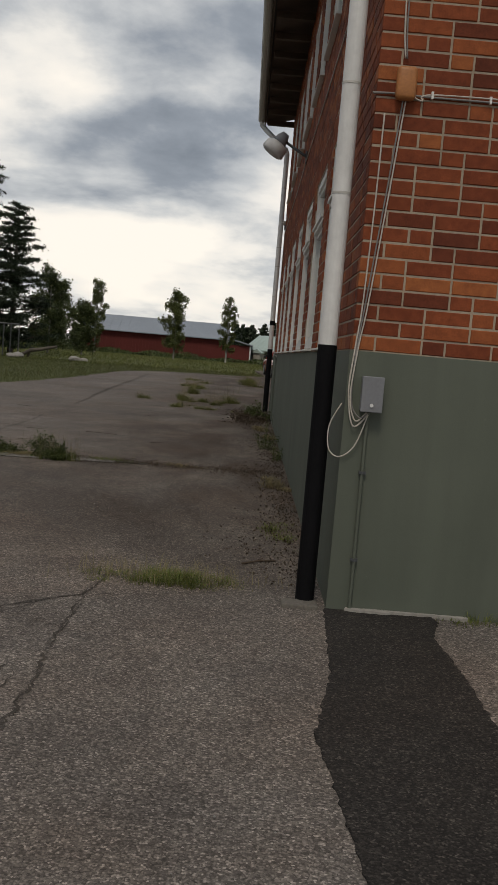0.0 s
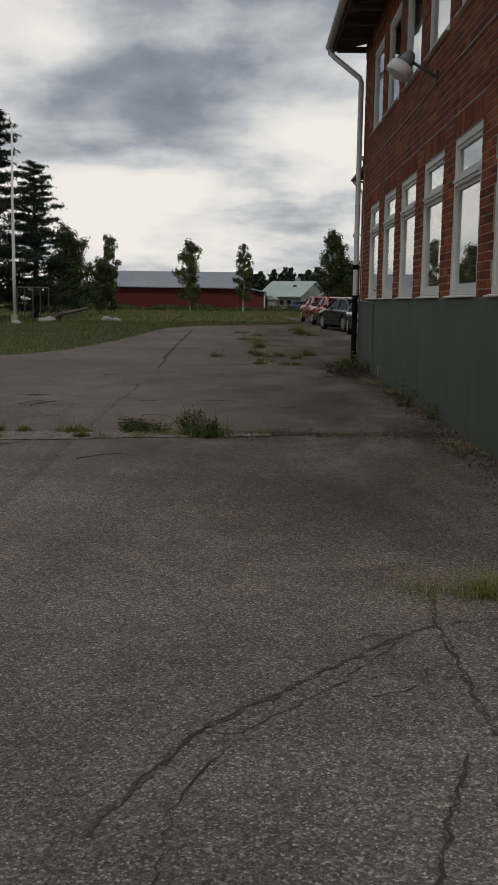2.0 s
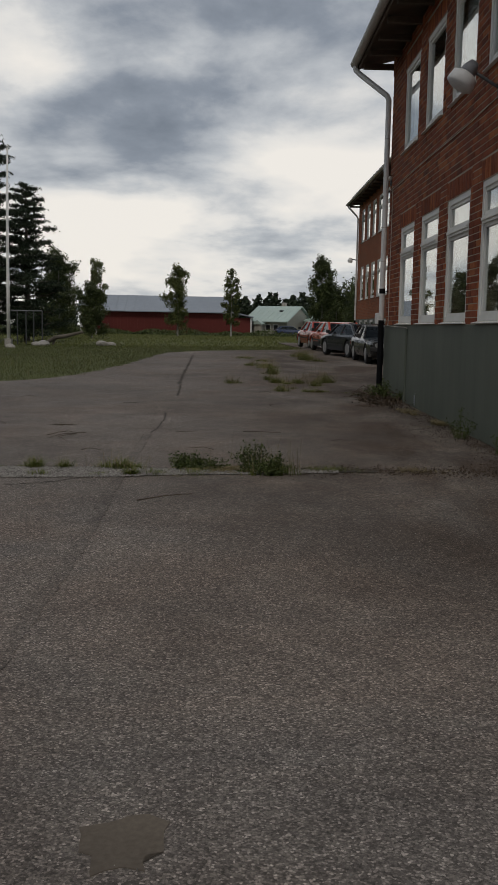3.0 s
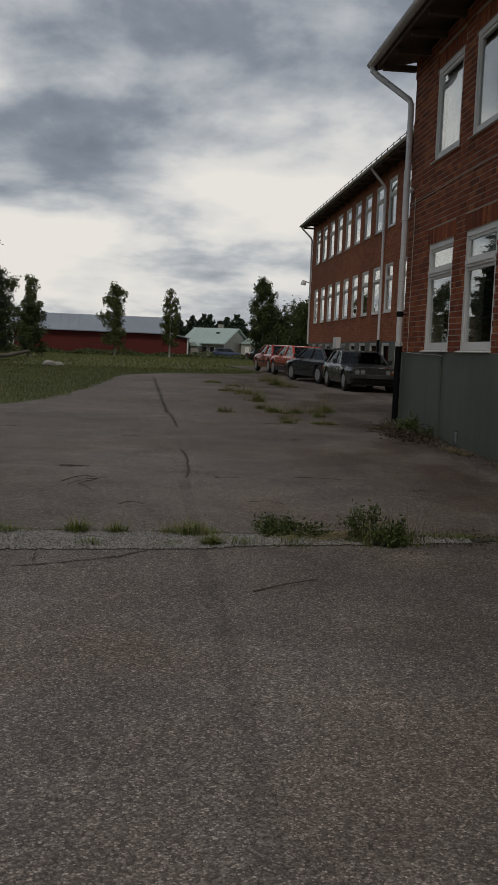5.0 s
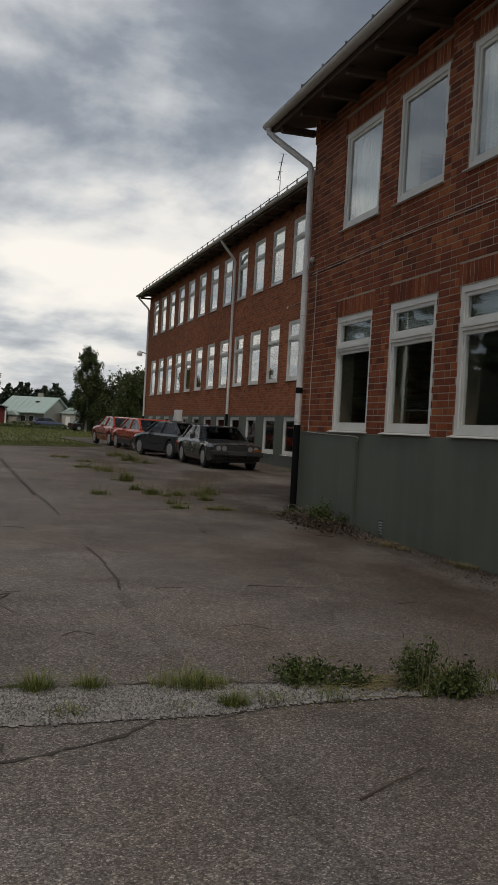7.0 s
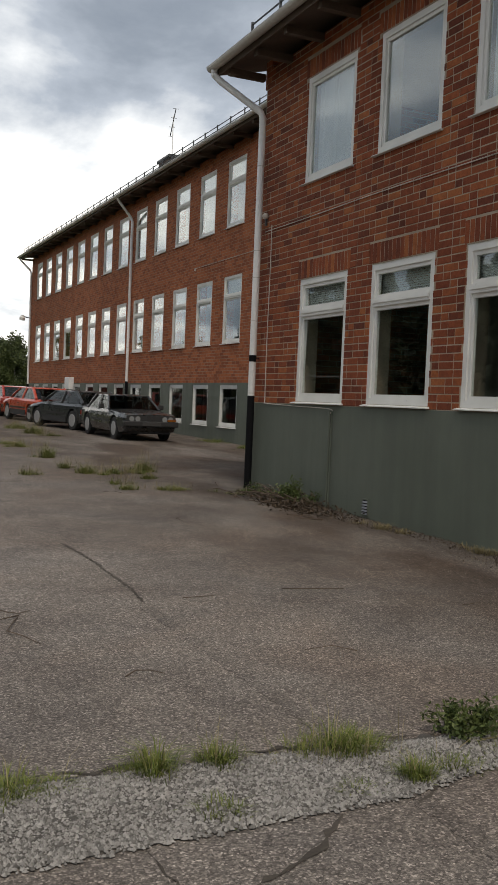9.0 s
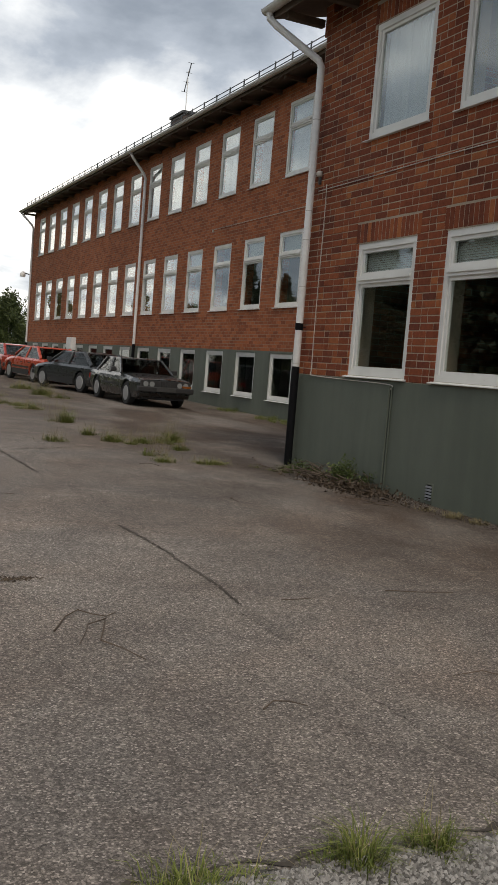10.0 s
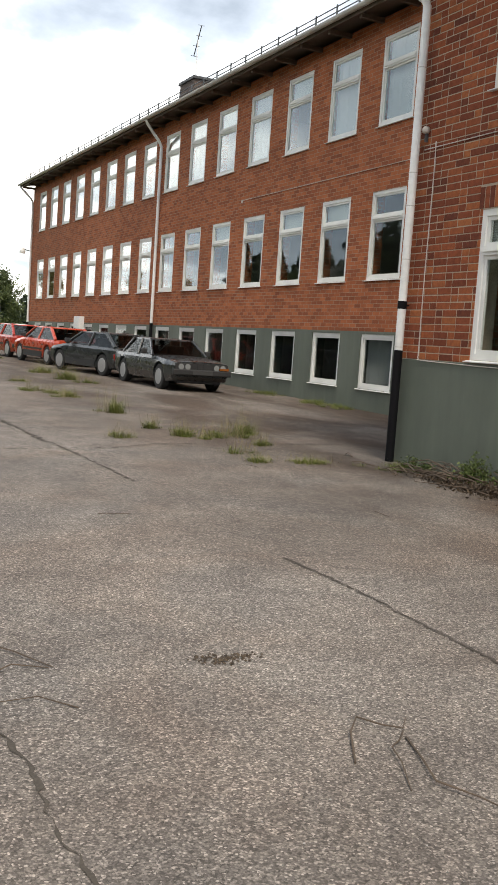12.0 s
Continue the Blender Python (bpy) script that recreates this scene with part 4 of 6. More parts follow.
    for s in (1, -1):
        posts = (((wf, s * bw, cz), (rf, s * rw, zr - 0.03), 0.030), ((xb, s * bw, bz), ((rf + rb) / 2, s * rw, zr - 0.03), 0.035), ((wr, s * bw * 0.96, tz), (rb, s * rw, zr - 0.03), 0.045 if sedan else 0.055))
        for a, b, r in posts:
            part("pillar", tubes(([a, b], r, 8)), mat, t)
        xm = (rf + rb) / 2
        for a, b, c, d in (((wf - 0.05, bz), (xb + 0.03, bz), (xm + 0.03, zr - 0.05), (rf - 0.02, zr - 0.05)), ((xb - 0.03, bz), (wr + 0.10, tz), (rb + 0.06, zr - 0.05), (xm - 0.03, zr - 0.05))):
            bm = bmesh.new()
            v = [bm.verts.new((a[0], s * bw * 0.985, a[1])), bm.verts.new((b[0], s * bw * 0.985, b[1])), bm.verts.new((c[0], s * rw * 1.0, c[1])), bm.verts.new((d[0], s * rw * 1.0, d[1]))]
            bm.faces.new(v)
            bmesh.ops.solidify(bm, geom=bm.faces[:], thickness=0.006)
            part("side_window", bm, CARGLASS, t)
        part("wing_mirror", bevelled(boxes((wf - 0.28, wf - 0.16, s * (bw + 0.13) - 0.09, s * (bw + 0.13) + 0.05, belt + 0.02, belt + 0.15)), 0.02), CM["trim"], t)
    for nm, xa, za, xc in (("windscreen", wf, cz, rf), ("rear_window", wr, tz, rb)):
        bm = bmesh.new()
        v = [bm.verts.new(p) for p in ((xa, bw * 0.95, za), (xa, -bw * 0.95, za), (xc, -rw * 0.97, zr - 0.045), (xc, rw * 0.97, zr - 0.045))]
        bm.faces.new(v)
        bmesh.ops.solidify(bm, geom=bm.faces[:], thickness=0.006)
        part(nm, bm, CARGLASS, t)
    # seats
    for s in (1, -1):
        part("seat", bevelled(boxes((xb - 0.15, xb + 0.35, s * 0.36 - 0.24, s * 0.36 + 0.24, 0.50, 0.70), (xb - 0.25, xb - 0.10, s * 0.36 - 0.24, s * 0.36 + 0.24, 0.60, belt + 0.22), (xb - 0.22, xb - 0.13, s * 0.36 - 0.13, s * 0.36 + 0.13, belt + 0.24, belt + 0.42)), 0.03), CM["seat"], t)
    part("rear_bench", bevelled(boxes((wr + 0.35, wr + 0.50, -0.6, 0.6, 0.55, belt + 0.18), (wr + 0.5, wr + 0.9, -0.6, 0.6, 0.5, 0.68)), 0.03), CM["seat"], t)
    part("dashboard", bevelled(boxes((wf - 0.45, wf - 0.10, -bw + 0.1, bw - 0.1, belt - 0.25, belt - 0.02)), 0.04), CM["trim"], t)
    # bumpers, lights, plates
    part("front_bumper", bevelled(boxes((xf - 0.06, xf + 0.07, -hw + 0.02, hw - 0.02, 0.40, 0.54)), 0.025), CM["trim"], t)
    part("rear_bumper", bevelled(boxes((xr - 0.07, xr + 0.06, -hw + 0.02, hw - 0.02, 0.40, 0.54)), 0.025), CM["trim"], t)
    part("number_plate", boxes((xf + 0.071, xf + 0.078, -0.26, 0.26, 0.42, 0.52)), CM["plate"], t)
    part("number_plate", boxes((xr - 0.078, xr - 0.071, -0.26, 0.26, 0.42, 0.52)), CM["plate"], t)
    zl = hood[0] - 0.11
    g = part("grille", bevelled(boxes((xf - 0.04, xf + 0.015, -hw + 0.10, hw - 0.10, zl - 0.085, zl + 0.085)), 0.006), CM["trim"], t)
    if grille == "four":
        for y in (hw - 0.24, hw - 0.41):
            for s in (1, -1):
                part("headlight", tubes(([(xf + 0.0, s * y, zl), (xf + 0.03, s * y, zl)], [0.075, 0.068], 18)), CM["lamp"], t, smooth=False)
        for s in (1, -1):
            part("grille_bar", bevelled(boxes((xf + 0.005, xf + 0.03, s * 0.07 - 0.055, s * 0.07 + 0.055, zl - 0.09, zl + 0.10)), 0.01), CM["trim"], g)
        part("indicator", boxes((xf + 0.02, xf + 0.074, hw - 0.34, hw - 0.10, 0.55, 0.60)), CM["orange_lamp"], t)
    else:
        for s in (1, -1):
            part("headlight", bevelled(boxes((xf - 0.03, xf + 0.03, s * (hw - 0.27) - 0.15, s * (hw - 0.27) + 0.15, zl - 0.075, zl + 0.075)), 0.015), CM["lamp"], t)
    for s in (1, -1):
        part("tail_light", bevelled(boxes((xr - 0.015, xr + 0.06, s * (hw - 0.19) - 0.15, s * (hw - 0.19) + 0.13, tail - 0.30, tail - 0.14)), 0.012), CM["red_lamp"], t)
    # wheels
    for a in ax:
        for s in (1, -1):
            w = part("wheel", tubes(([(a, s * (hw - 0.20), 0.305), (a, s * (hw - 0.18), 0.305), (a, s * (hw - 0.035), 0.305), (a, s * (hw - 0.015), 0.305)], [0.28, 0.305, 0.305, 0.275], 28)), CM["rubber"], t, "black tyre")
            part("rim", tubes(([(a, s * (hw - 0.03), 0.305), (a, s * (hw - 0.008), 0.305), (a, s * (hw - 0.002), 0.305)], [rim + 0.01, rim, 0.07], 20)), CM["rim"], w, "pale wheel disc")
    return t


def heading(x, y, dx, dy):
    return pose(x, y, gz(y), 0, -math.degrees(math.atan(SLOPE * dy)), math.degrees(math.atan2(dy, dx)))


car(heading(2.03, 28.8, 0.03, -1), "dark grey four-door saloon with round headlamps, dusty", paint("grey_car_paint", (0.016, 0.019, 0.021)), 4.15, 1.58, 2.48, 0.80, 1.21, (0.71, 0.81), (0.72, 0.16, -0.92, -1.36), 0.80)
car(heading(1.70, 33.3, -0.24, 0.97), "dark grey hatchback with plain wheel discs", paint("slate_car_paint", (0.020, 0.023, 0.024), 0.36), 3.95, 1.58, 2.46, 0.83, 1.23, (0.67, 0.84), (0.90, 0.26, -1.10, -1.78), 0.82, 0.20, "two", False, True)
car(heading(1.50, 38.2, -0.14, 0.99), "orange-red hatchback with black lower panels", paint("orange_car_paint", (0.44, 0.050, 0.018)), 3.90, 1.58, 2.46, 0.84, 1.25, (0.69, 0.85), (0.92, 0.27, -1.05, -1.75), 0.82, 0.2, "two", False, True)
car(heading(1.25, 43.0, -0.12, 0.99), "dark red hatchback at the end of the row", paint("red_car_paint", (0.34, 0.030, 0.016)), 3.90, 1.58, 2.46, 0.84, 1.25, (0.69, 0.85), (0.92, 0.27, -1.15, -1.75), 0.82, 0.2, "two", False)

# ---- far buildings, pole and frames on the grass ----
TIN = plain("pale_tin_roof", (0.28, 0.31, 0.35), 0.5, 0.0, 0.1, 0.6)
RED = plain("red_barn_paint", (0.115, 0.020, 0.016), 0.9, 0, 0.2, 0.8)
GREEN_TIN = plain("green_tin_roof", (0.40, 0.49, 0.45), 0.5, 0, 0.08, 0.6)
PALE = plain("pale_house_paint", (0.40, 0.38, 0.33), 0.9, 0, 0.08, 1)


def prism(bm, x0, x1, y0, y1, z0, ze, zr, axis="x"):
    """A gabled block; the ridge runs along the axis."""
    if axis == "x":
        ym = (y0 + y1) / 2
        prof = [(y0, z0), (y1, z0), (y1, ze), (ym, zr), (y0, ze)]
        a = [bm.verts.new((x0, y, z)) for y, z in prof]
        b = [bm.verts.new((x1, y, z)) for y, z in prof]
    else:
        xm = (x0 + x1) / 2
        prof = [(x0, z0), (x1, z0), (x1, ze), (xm, zr), (x0, ze)]
        a = [bm.verts.new((x, y0, z)) for x, z in prof]
        b = [bm.verts.new((x, y1, z)) for x, z in prof]
    bm.faces.new(a)
    bm.faces.new(b[::-1])
    for i in range(5):
        j = (i + 1) % 5
        bm.faces.new((a[i], b[i], b[j], a[j]))
    bmesh.ops.recalc_face_normals(bm, faces=bm.faces[:])
    return bm


def gable_roof(bm, x0, x1, y0, y1, ze, zr, t=0.12):
    ym = (y0 + y1) / 2
    for ya in (y0, y1):
        v = [(x0, ya, ze), (x1, ya, ze), (x1, ym, zr), (x0, ym, zr)]
        lo = [bm.verts.new(p) for p in v]
        hi = [bm.verts.new((p[0], p[1], p[2] + t)) for p in v]
        bm.faces.new(lo)
        bm.faces.new(hi)
        for i in range(4):
            j = (i + 1) % 4
            bm.faces.new((lo[i], lo[j], hi[j], hi[i]))
    bmesh.ops.recalc_face_normals(bm, faces=bm.faces[:])
    return bm


def seams(parent, mat, x0, x1, y0, y1, ze, zr, step):
    """Standing seams on the near slope of a tin roof."""
    ym = (y0 + y1) / 2
    n = int((x1 - x0) / step)
    me = mesh_of(tubes(([(0, y0, ze + 0.14), (0, ym, zr + 0.14)], 0.035, 4)), "roof_seam", mat)
    for i in range(n + 1):
        o = new("roof_seam", me)
        o.parent = parent
        o.location.x = x0 + (x1 - x0) * i / n


zb = gz(130)
t = thing("barn", pose(0, 0, 0), "long red-painted barn with a pale tin roof", "barn")
w = part("wall", prism(bmesh.new(), -23.5, -3.7, 130, 139, zb - 0.9, 3.45, 5.45), RED, t)
bmb = boxes((0, 0.16, 129.93, 129.99, -0.2, 3.4))
me = mesh_of(bmb, "wall_board", RED)
for i in range(42):
    o = new("wall_board", me)
    o.parent = w
    o.location.x = -23.4 + i * 0.465
r = part("roof", gable_roof(bmesh.new(), -24.1, -3.4, 129.4, 139.6, 3.25, 5.5), TIN, t, "pale tin roof")
seams(r, TIN, -23.9, -3.6, 129.4, 139.6, 3.25, 5.5, 1.2)
part("wall", boxes((-3.7, -0.2, 130.4, 138, zb - 0.9, 2.7)), RED, t)
bm = boxes((-3.9, 0.1, 129.9, 138.4, 2.75, 2.9))
for v in bm.verts:
    v.co.z += (0.0 - v.co.x) * 0.22
part("lean_to_roof", bm, TIN, t)
part("corner_board", boxes((-0.32, -0.14, 130.25, 130.39, zb - 0.9, 2.72)), M["pipe_white"], t)
part("corner_board", boxes((-23.6, -23.3, 129.8, 129.92, zb - 0.9, 3.4)), M["pipe_white"], t)
part("gate", boxes((-23.55, -23.51, 132, 136, zb - 0.9, 3.0)), M["bark"], t)
t = thing("house", Matrix.Translation((4.2, 139, 0)) @ Matrix.Rotation(radians(-30), 4, "Z") @ Matrix.Translation((-4.2, -139, 0)), "pale wooden house with a light green tin roof", "house")
part("wall", prism(bmesh.new(), 1.0, 7.4, 135, 143, zb - 0.9, 2.35, 4.3), PALE, t)
r = part("roof", gable_roof(bmesh.new(), 0.5, 7.8, 134.3, 143.7, 2.2, 4.45), GREEN_TIN, t, "light green tin roof")
seams(r, GREEN_TIN, 0.7, 7.6, 134.3, 143.7, 2.2, 4.45, 0.8)
for x in (2.0, 4.0, 5.2):
    wn = part("window", boxes((x, x + 0.8, 134.93, 134.985, 1.0, 1.9)), M["frame"], t)
    part("pane", boxes((x + 0.08, x + 0.72, 134.90, 134.925, 1.08, 1.82)), CM["trim"], wn)
part("porch", boxes((2.8, 4.0, 133.6, 134.9, zb - 0.9, 1.85)), PALE, t)
part("porch_roof", prism(bmesh.new(), 2.6, 4.2, 133.4, 134.9, 1.86, 1.92, 2.5, "y"), GREEN_TIN, t)
part("roof_window", boxes((5.0, 5.5, 137.2, 137.6, 3.72, 3.95)), CM["trim"], t)
part("chimney", boxes((4.4, 5.0, 139.0, 139.6, 4.0, 5.1)), M["concrete"], t)
t = thing("shed", pose(0, 0, 0), "low pale outbuilding beside the house", "shed")
part("wall", boxes((7.6, 10.2, 136, 140, zb - 0.9, 2.4)), PALE, t)
part("roof", prism(bmesh.new(), 7.5, 10.4, 135.8, 140.2, 2.41, 2.5, 3.3, "y"), GREEN_TIN, t)
part("door", boxes((8.1, 8.7, 135.95, 135.99, zb, 2.0)), M["pipe_white"], t)
fy = 38.4
t = thing("flagpole", pose(-12.55, fy, gz(fy, -12)), "tall white flagpole on the grass", "flagpole")
part("pole", tubes(([(0, 0, -0.1), (0, 0, 2.5), (0, 0, 5.5), (0.03, 0, 8.3)], [0.075, 0.07, 0.055, 0.035], 12)), M["pipe_white"], t, smooth=True)
part("finial", tubes(([(0.03, 0, 8.3), (0.03, 0, 8.36), (0.03, 0, 8.42)], [0.03, 0.07, 0.02], 10)), M["pipe_white"], t)
part("foot", boxes((-0.14, 0.14, -0.14, 0.14, -0.1, 0.35)), M["concrete"], t)
t = thing("pipe_frame", pose(-13.3, 42.0, gz(42, -12)), "rusty steel climbing frame of thin pipes", "frame")
for x in (0.0, 0.35, 0.75, 1.1, 1.5):
    part("post", tubes(([(x, 0, -0.1), (x, 0, 1.55)], 0.03, 8)), M["iron"], t)
part("top_rail", tubes(([(0, 0, 1.55), (1.5, 0, 1.55)], 0.03, 8)), M["iron"], t)
t = thing("goal_frame", pose(-17.2, 42.0, gz(42, -12)), "bare steel goal frame without a net", "goal")
part("post", tubes(([(2.6, 0, -0.1), (2.6, 0, 2.4)], 0.045, 8)), M["iron"], t)
part("post", tubes(([(-0.2, 0, -0.1), (-0.2, 0, 2.4)], 0.045, 8)), M["iron"], t)
part("crossbar", tubes(([(-0.2, 0, 2.4), (2.6, 0, 2.4)], 0.045, 8)), M["iron"], t)

t = thing("log", pose(-11.2, 42.0, gz(42, -12)), "bare fallen log lying on the grass", "log")
part("trunk", tubes(([(-0.35, 0, 0.12), (0.0, 0.02, 0.34), (0.5, 0.0, 0.42), (1.3, -0.1, 0.62)], [0.09, 0.10, 0.09, 0.06], 10)), M["bark"], t)
part("stub", tubes(([(0.0, 0.02, 0.34), (-0.15, 0.1, -0.05)], [0.07, 0.05], 8)), M["bark"], t)
for k, (x, y, s) in enumerate(((-12.3, 37.6, 0.22), (-11.6, 41.2, 0.3), (-11.9, 41.0, 0.22), (-9.1, 42.5, 0.30), (-8.7, 42.7, 0.24))):
    t = thing("boulder", pose(x, y, gz(y, x) - 0.03, 0, 0, 40 * k), "pale rounded boulder in the grass", "stone", "boulders in the grass")
    bm = bmesh.new()
    bmesh.ops.create_icosphere(bm, subdivisions=2, radius=s)
    for v in bm.verts:
        v.co *= 1 + 0.25 * noise.noise(v.co * 4 + Vector((k, 0, 0)))
        v.co.z = v.co.z * 0.6 + s * 0.3
    part("rock", bm, M["concrete"], t)
car(pose(5.2, 131.5, gz(131), 0, 0, 8), "blue car parked by the house", paint("blue_car_paint", (0.04, 0.06, 0.13)), 4.0, 1.62, 2.46, 0.90, 1.36, (0.74, 0.91), (0.92, 0.30, -1.15, -1.75), 0.88, 0.2, "two", False)
car(pose(8.2, 112.0, gz(112), 0, 0, 12), "black car parked at the edge of the meadow", paint("black_car_paint", (0.02, 0.02, 0.022)), 4.1, 1.62, 2.46, 0.90, 1.38, (0.74, 0.91), (0.92, 0.30, -1.0, -1.5), 0.88, 0.2, "two")

# ---- plants ----
RNG = np.random.default_rng(11)


def leaves(P, size, aspect=0.6, droop=0.0, rng=RNG):
    """Small randomly turned leaves at the points P (n x 3): verts and faces."""
    n = len(P)
    a = rng.normal(size=(n, 3))
    a /= np.linalg.norm(a, axis=1)[:, None]
    a[:, 2] -= droop
    b = np.cross(a, rng.normal(size=(n, 3)))
    b /= np.linalg.norm(b, axis=1)[:, None] + 1e-9
    s = size * rng.uniform(0.6, 1.4, (n, 1))
    a, b = a * s, b * s * aspect
    V = np.stack([P - a, P + b, P + a, P - b], 1).reshape(-1, 3)
    F = np.arange(4 * n).reshape(-1, 4)
    return V.tolist(), F.tolist()


def blades(P, h0, h1, w, lean=0.35, rng=RNG, ang=None, scale=None):
    """Bent grass blades rooted at the points P."""
    n = len(P)
    if ang is None:
        ang = rng.uniform(0, 2 * np.pi, n)
    d = np.stack([np.cos(ang), np.sin(ang), np.zeros(n)], 1)
    s = np.stack([-d[:, 1], d[:, 0], np.zeros(n)], 1) * w * rng.uniform(0.6, 1.3, (n, 1))
    h = rng.uniform(h0, h1, (n, 1))
    if scale is not None:
        h = h * scale[:, None]
    ln = rng.uniform(0.1, 1.0, (n, 1)) * lean
    up = np.array([[0, 0, 1.0]])
    mid = P + d * h * ln * 0.35 + up * h * 0.62
    tip = P + d * h * ln + up * h * (1 - 0.25 * ln)
    V = np.stack([P - s, P + s, mid + s * 0.7, mid - s * 0.7, tip], 1).reshape(-1, 3)
    i = 5 * np.arange(n)
    F = [(k, k + 1, k + 2, k + 3) for k in i.tolist()] + [(k + 3, k + 2, k + 4) for k in i.tolist()]
    return V.tolist(), F


def tuft(x, y, r, n, h, label, mat="grass", dry=0, lean=1.5, flat=0.5):
    t = thing("grass_tuft", pose(x, y, gz(y, x)), label, "grass", "weeds in the asphalt joints")
    n = int(n * 3.0)
    hubs = RNG.normal(size=(max(4, int(34 * r)), 2)) * np.array([[r, r * flat]]) * 0.46
    tall = RNG.uniform(0.35, 1.0, len(hubs)) * np.exp(-0.5 * ((hubs / (0.75 * np.array([[r, r * flat]]))) ** 2).sum(1))
    pick = RNG.integers(0, len(hubs), n)
    off = RNG.normal(size=(n, 2)) * min(0.05, 0.30 * r)
    ang = np.arctan2(off[:, 1], off[:, 0]) + RNG.normal(size=n) * 0.7
    V, F = blades(np.c_[hubs[pick] + off, np.full(n, -0.01)], h * 0.2, h * 1.15, 0.0023, lean, ang=ang, scale=tall[pick])
    pydata("turf", V, F, M[mat], t, kind="stuff")
    if dry:
        q = RNG.normal(size=(dry, 2)) * np.array([[r, r * flat]]) * 0.6
        V, F = blades(np.c_[q, np.full(dry, -0.01)], h * 0.4, h * 1.6, 0.0013, lean)
        pydata("hay", V, F, M["dry_grass"], t, kind="stuff")
    return t


def weed_bush(x, y, r, h, stems, per, label, leaf=0.013):
    """A leafy weed: thin stems with many leaves."""
    t = thing("weed", pose(x, y, gz(y, x)), label, "weed", "weeds in the asphalt joints")
    bm, pts = bmesh.new(), []
    for _ in range(stems):
        a, k = RNG.uniform(0, 2 * np.pi), RNG.uniform(0.1, 1)
        hh = h * RNG.uniform(0.6, 1.0) * (1.1 - 0.75 * k)
        b = Vector((math.cos(a) * r * k * 0.5, math.sin(a) * r * k * 0.4, -0.01))
        e = Vector((math.cos(a) * r * k * 1.35, math.sin(a) * r * k * 0.9, hh))
        mid = (b + e) / 2 + Vector((0, 0, hh * 0.1))
        tube(bm, [b, mid, e], [0.004, 0.003, 0.0015], 4)
        for f in RNG.uniform(0.10, 1.0, per * 2):
            c = b.lerp(mid, f * 2) if f < 0.5 else mid.lerp(e, f * 2 - 1)
            pts.append(np.array(c) + RNG.normal(size=3) * leaf * 1.6)
    part("stalk", bm, M["weed"], t)
    V, F = leaves(np.array(pts), leaf, 0.45)
    pydata("foliage", V, F, M["weed"], t, kind="stuff")
    return t


def limb(bm, a, b, r0, r1, bend=0.1, seg=6):
    m = (Vector(a) + Vector(b)) / 2 + Vector(RNG.normal(size=3).tolist()) * bend
    tube(bm, [a, m, b], [r0, (r0 + r1) / 2, r1], seg)


def birch(x, y, h, spread, label, n=2600, leaf=0.13, name="birch", lift=0.16, mat="birch", zoff=0.0):
    t = thing(name, pose(x, y, gz(y, x) + zoff), label, "tree")
    bm = bmesh.new()
    top = Vector((RNG.normal() * 0.2, RNG.normal() * 0.2, h * 0.97))
    tube(bm, [(0, 0, -0.3), (0.03, 0.02, h * 0.35), (top.x * 0.5, top.y * 0.5, h * 0.7), top], [h * 0.014, h * 0.011, h * 0.006, 0.012], 8)
    part("trunk", bm, M["birch_bark"], t, "pale birch trunk")
    bm, pts = bmesh.new(), []
    nb = 26
    for i in range(nb):
        f = lift + (0.97 - lift) * (i + RNG.uniform(0, 0.8)) / nb
        z0 = f * h
        a = i * 2.4 + RNG.uniform(-0.5, 0.5)
        ln = spread * (0.18 + 0.9 * math.sin(min(1.0, (1.02 - f) / (1 - lift)) * math.pi * 0.78) ** 0.9) * RNG.uniform(0.5, 1.2)
        s = Vector((0, 0, z0))
        e = Vector((math.cos(a) * ln, math.sin(a) * ln, z0 + ln * RNG.uniform(0.1, 0.8)))
        limb(bm, s, e, 0.035 * (1.1 - f) * h / 8, 0.006, 0.12, 5)
        k = max(8, int(n / nb * (0.5 + ln / spread)))
        hubs = RNG.uniform(0.3, 1.1, max(2, k // 28))[:, None]
        hubs = np.array(s)[None] * (1 - hubs) + np.array(e)[None] * hubs + RNG.normal(size=(len(hubs), 3)) * 0.14 * spread
        c = hubs[RNG.integers(0, len(hubs), k)]
        wob = RNG.normal(size=(k, 3)) * np.array([[0.085, 0.085, 0.11]]) * spread
        wob[:, 2] -= np.abs(RNG.normal(size=k)) * 0.12 * spread
        pts.append(c + wob)
    part("branching", bm, M["bark"], t)
    V, F = leaves(np.concatenate(pts), leaf, 0.75)
    pydata("crown", V, F, M[mat], t, "loose crown of small leaves", kind="stuff")
    return t


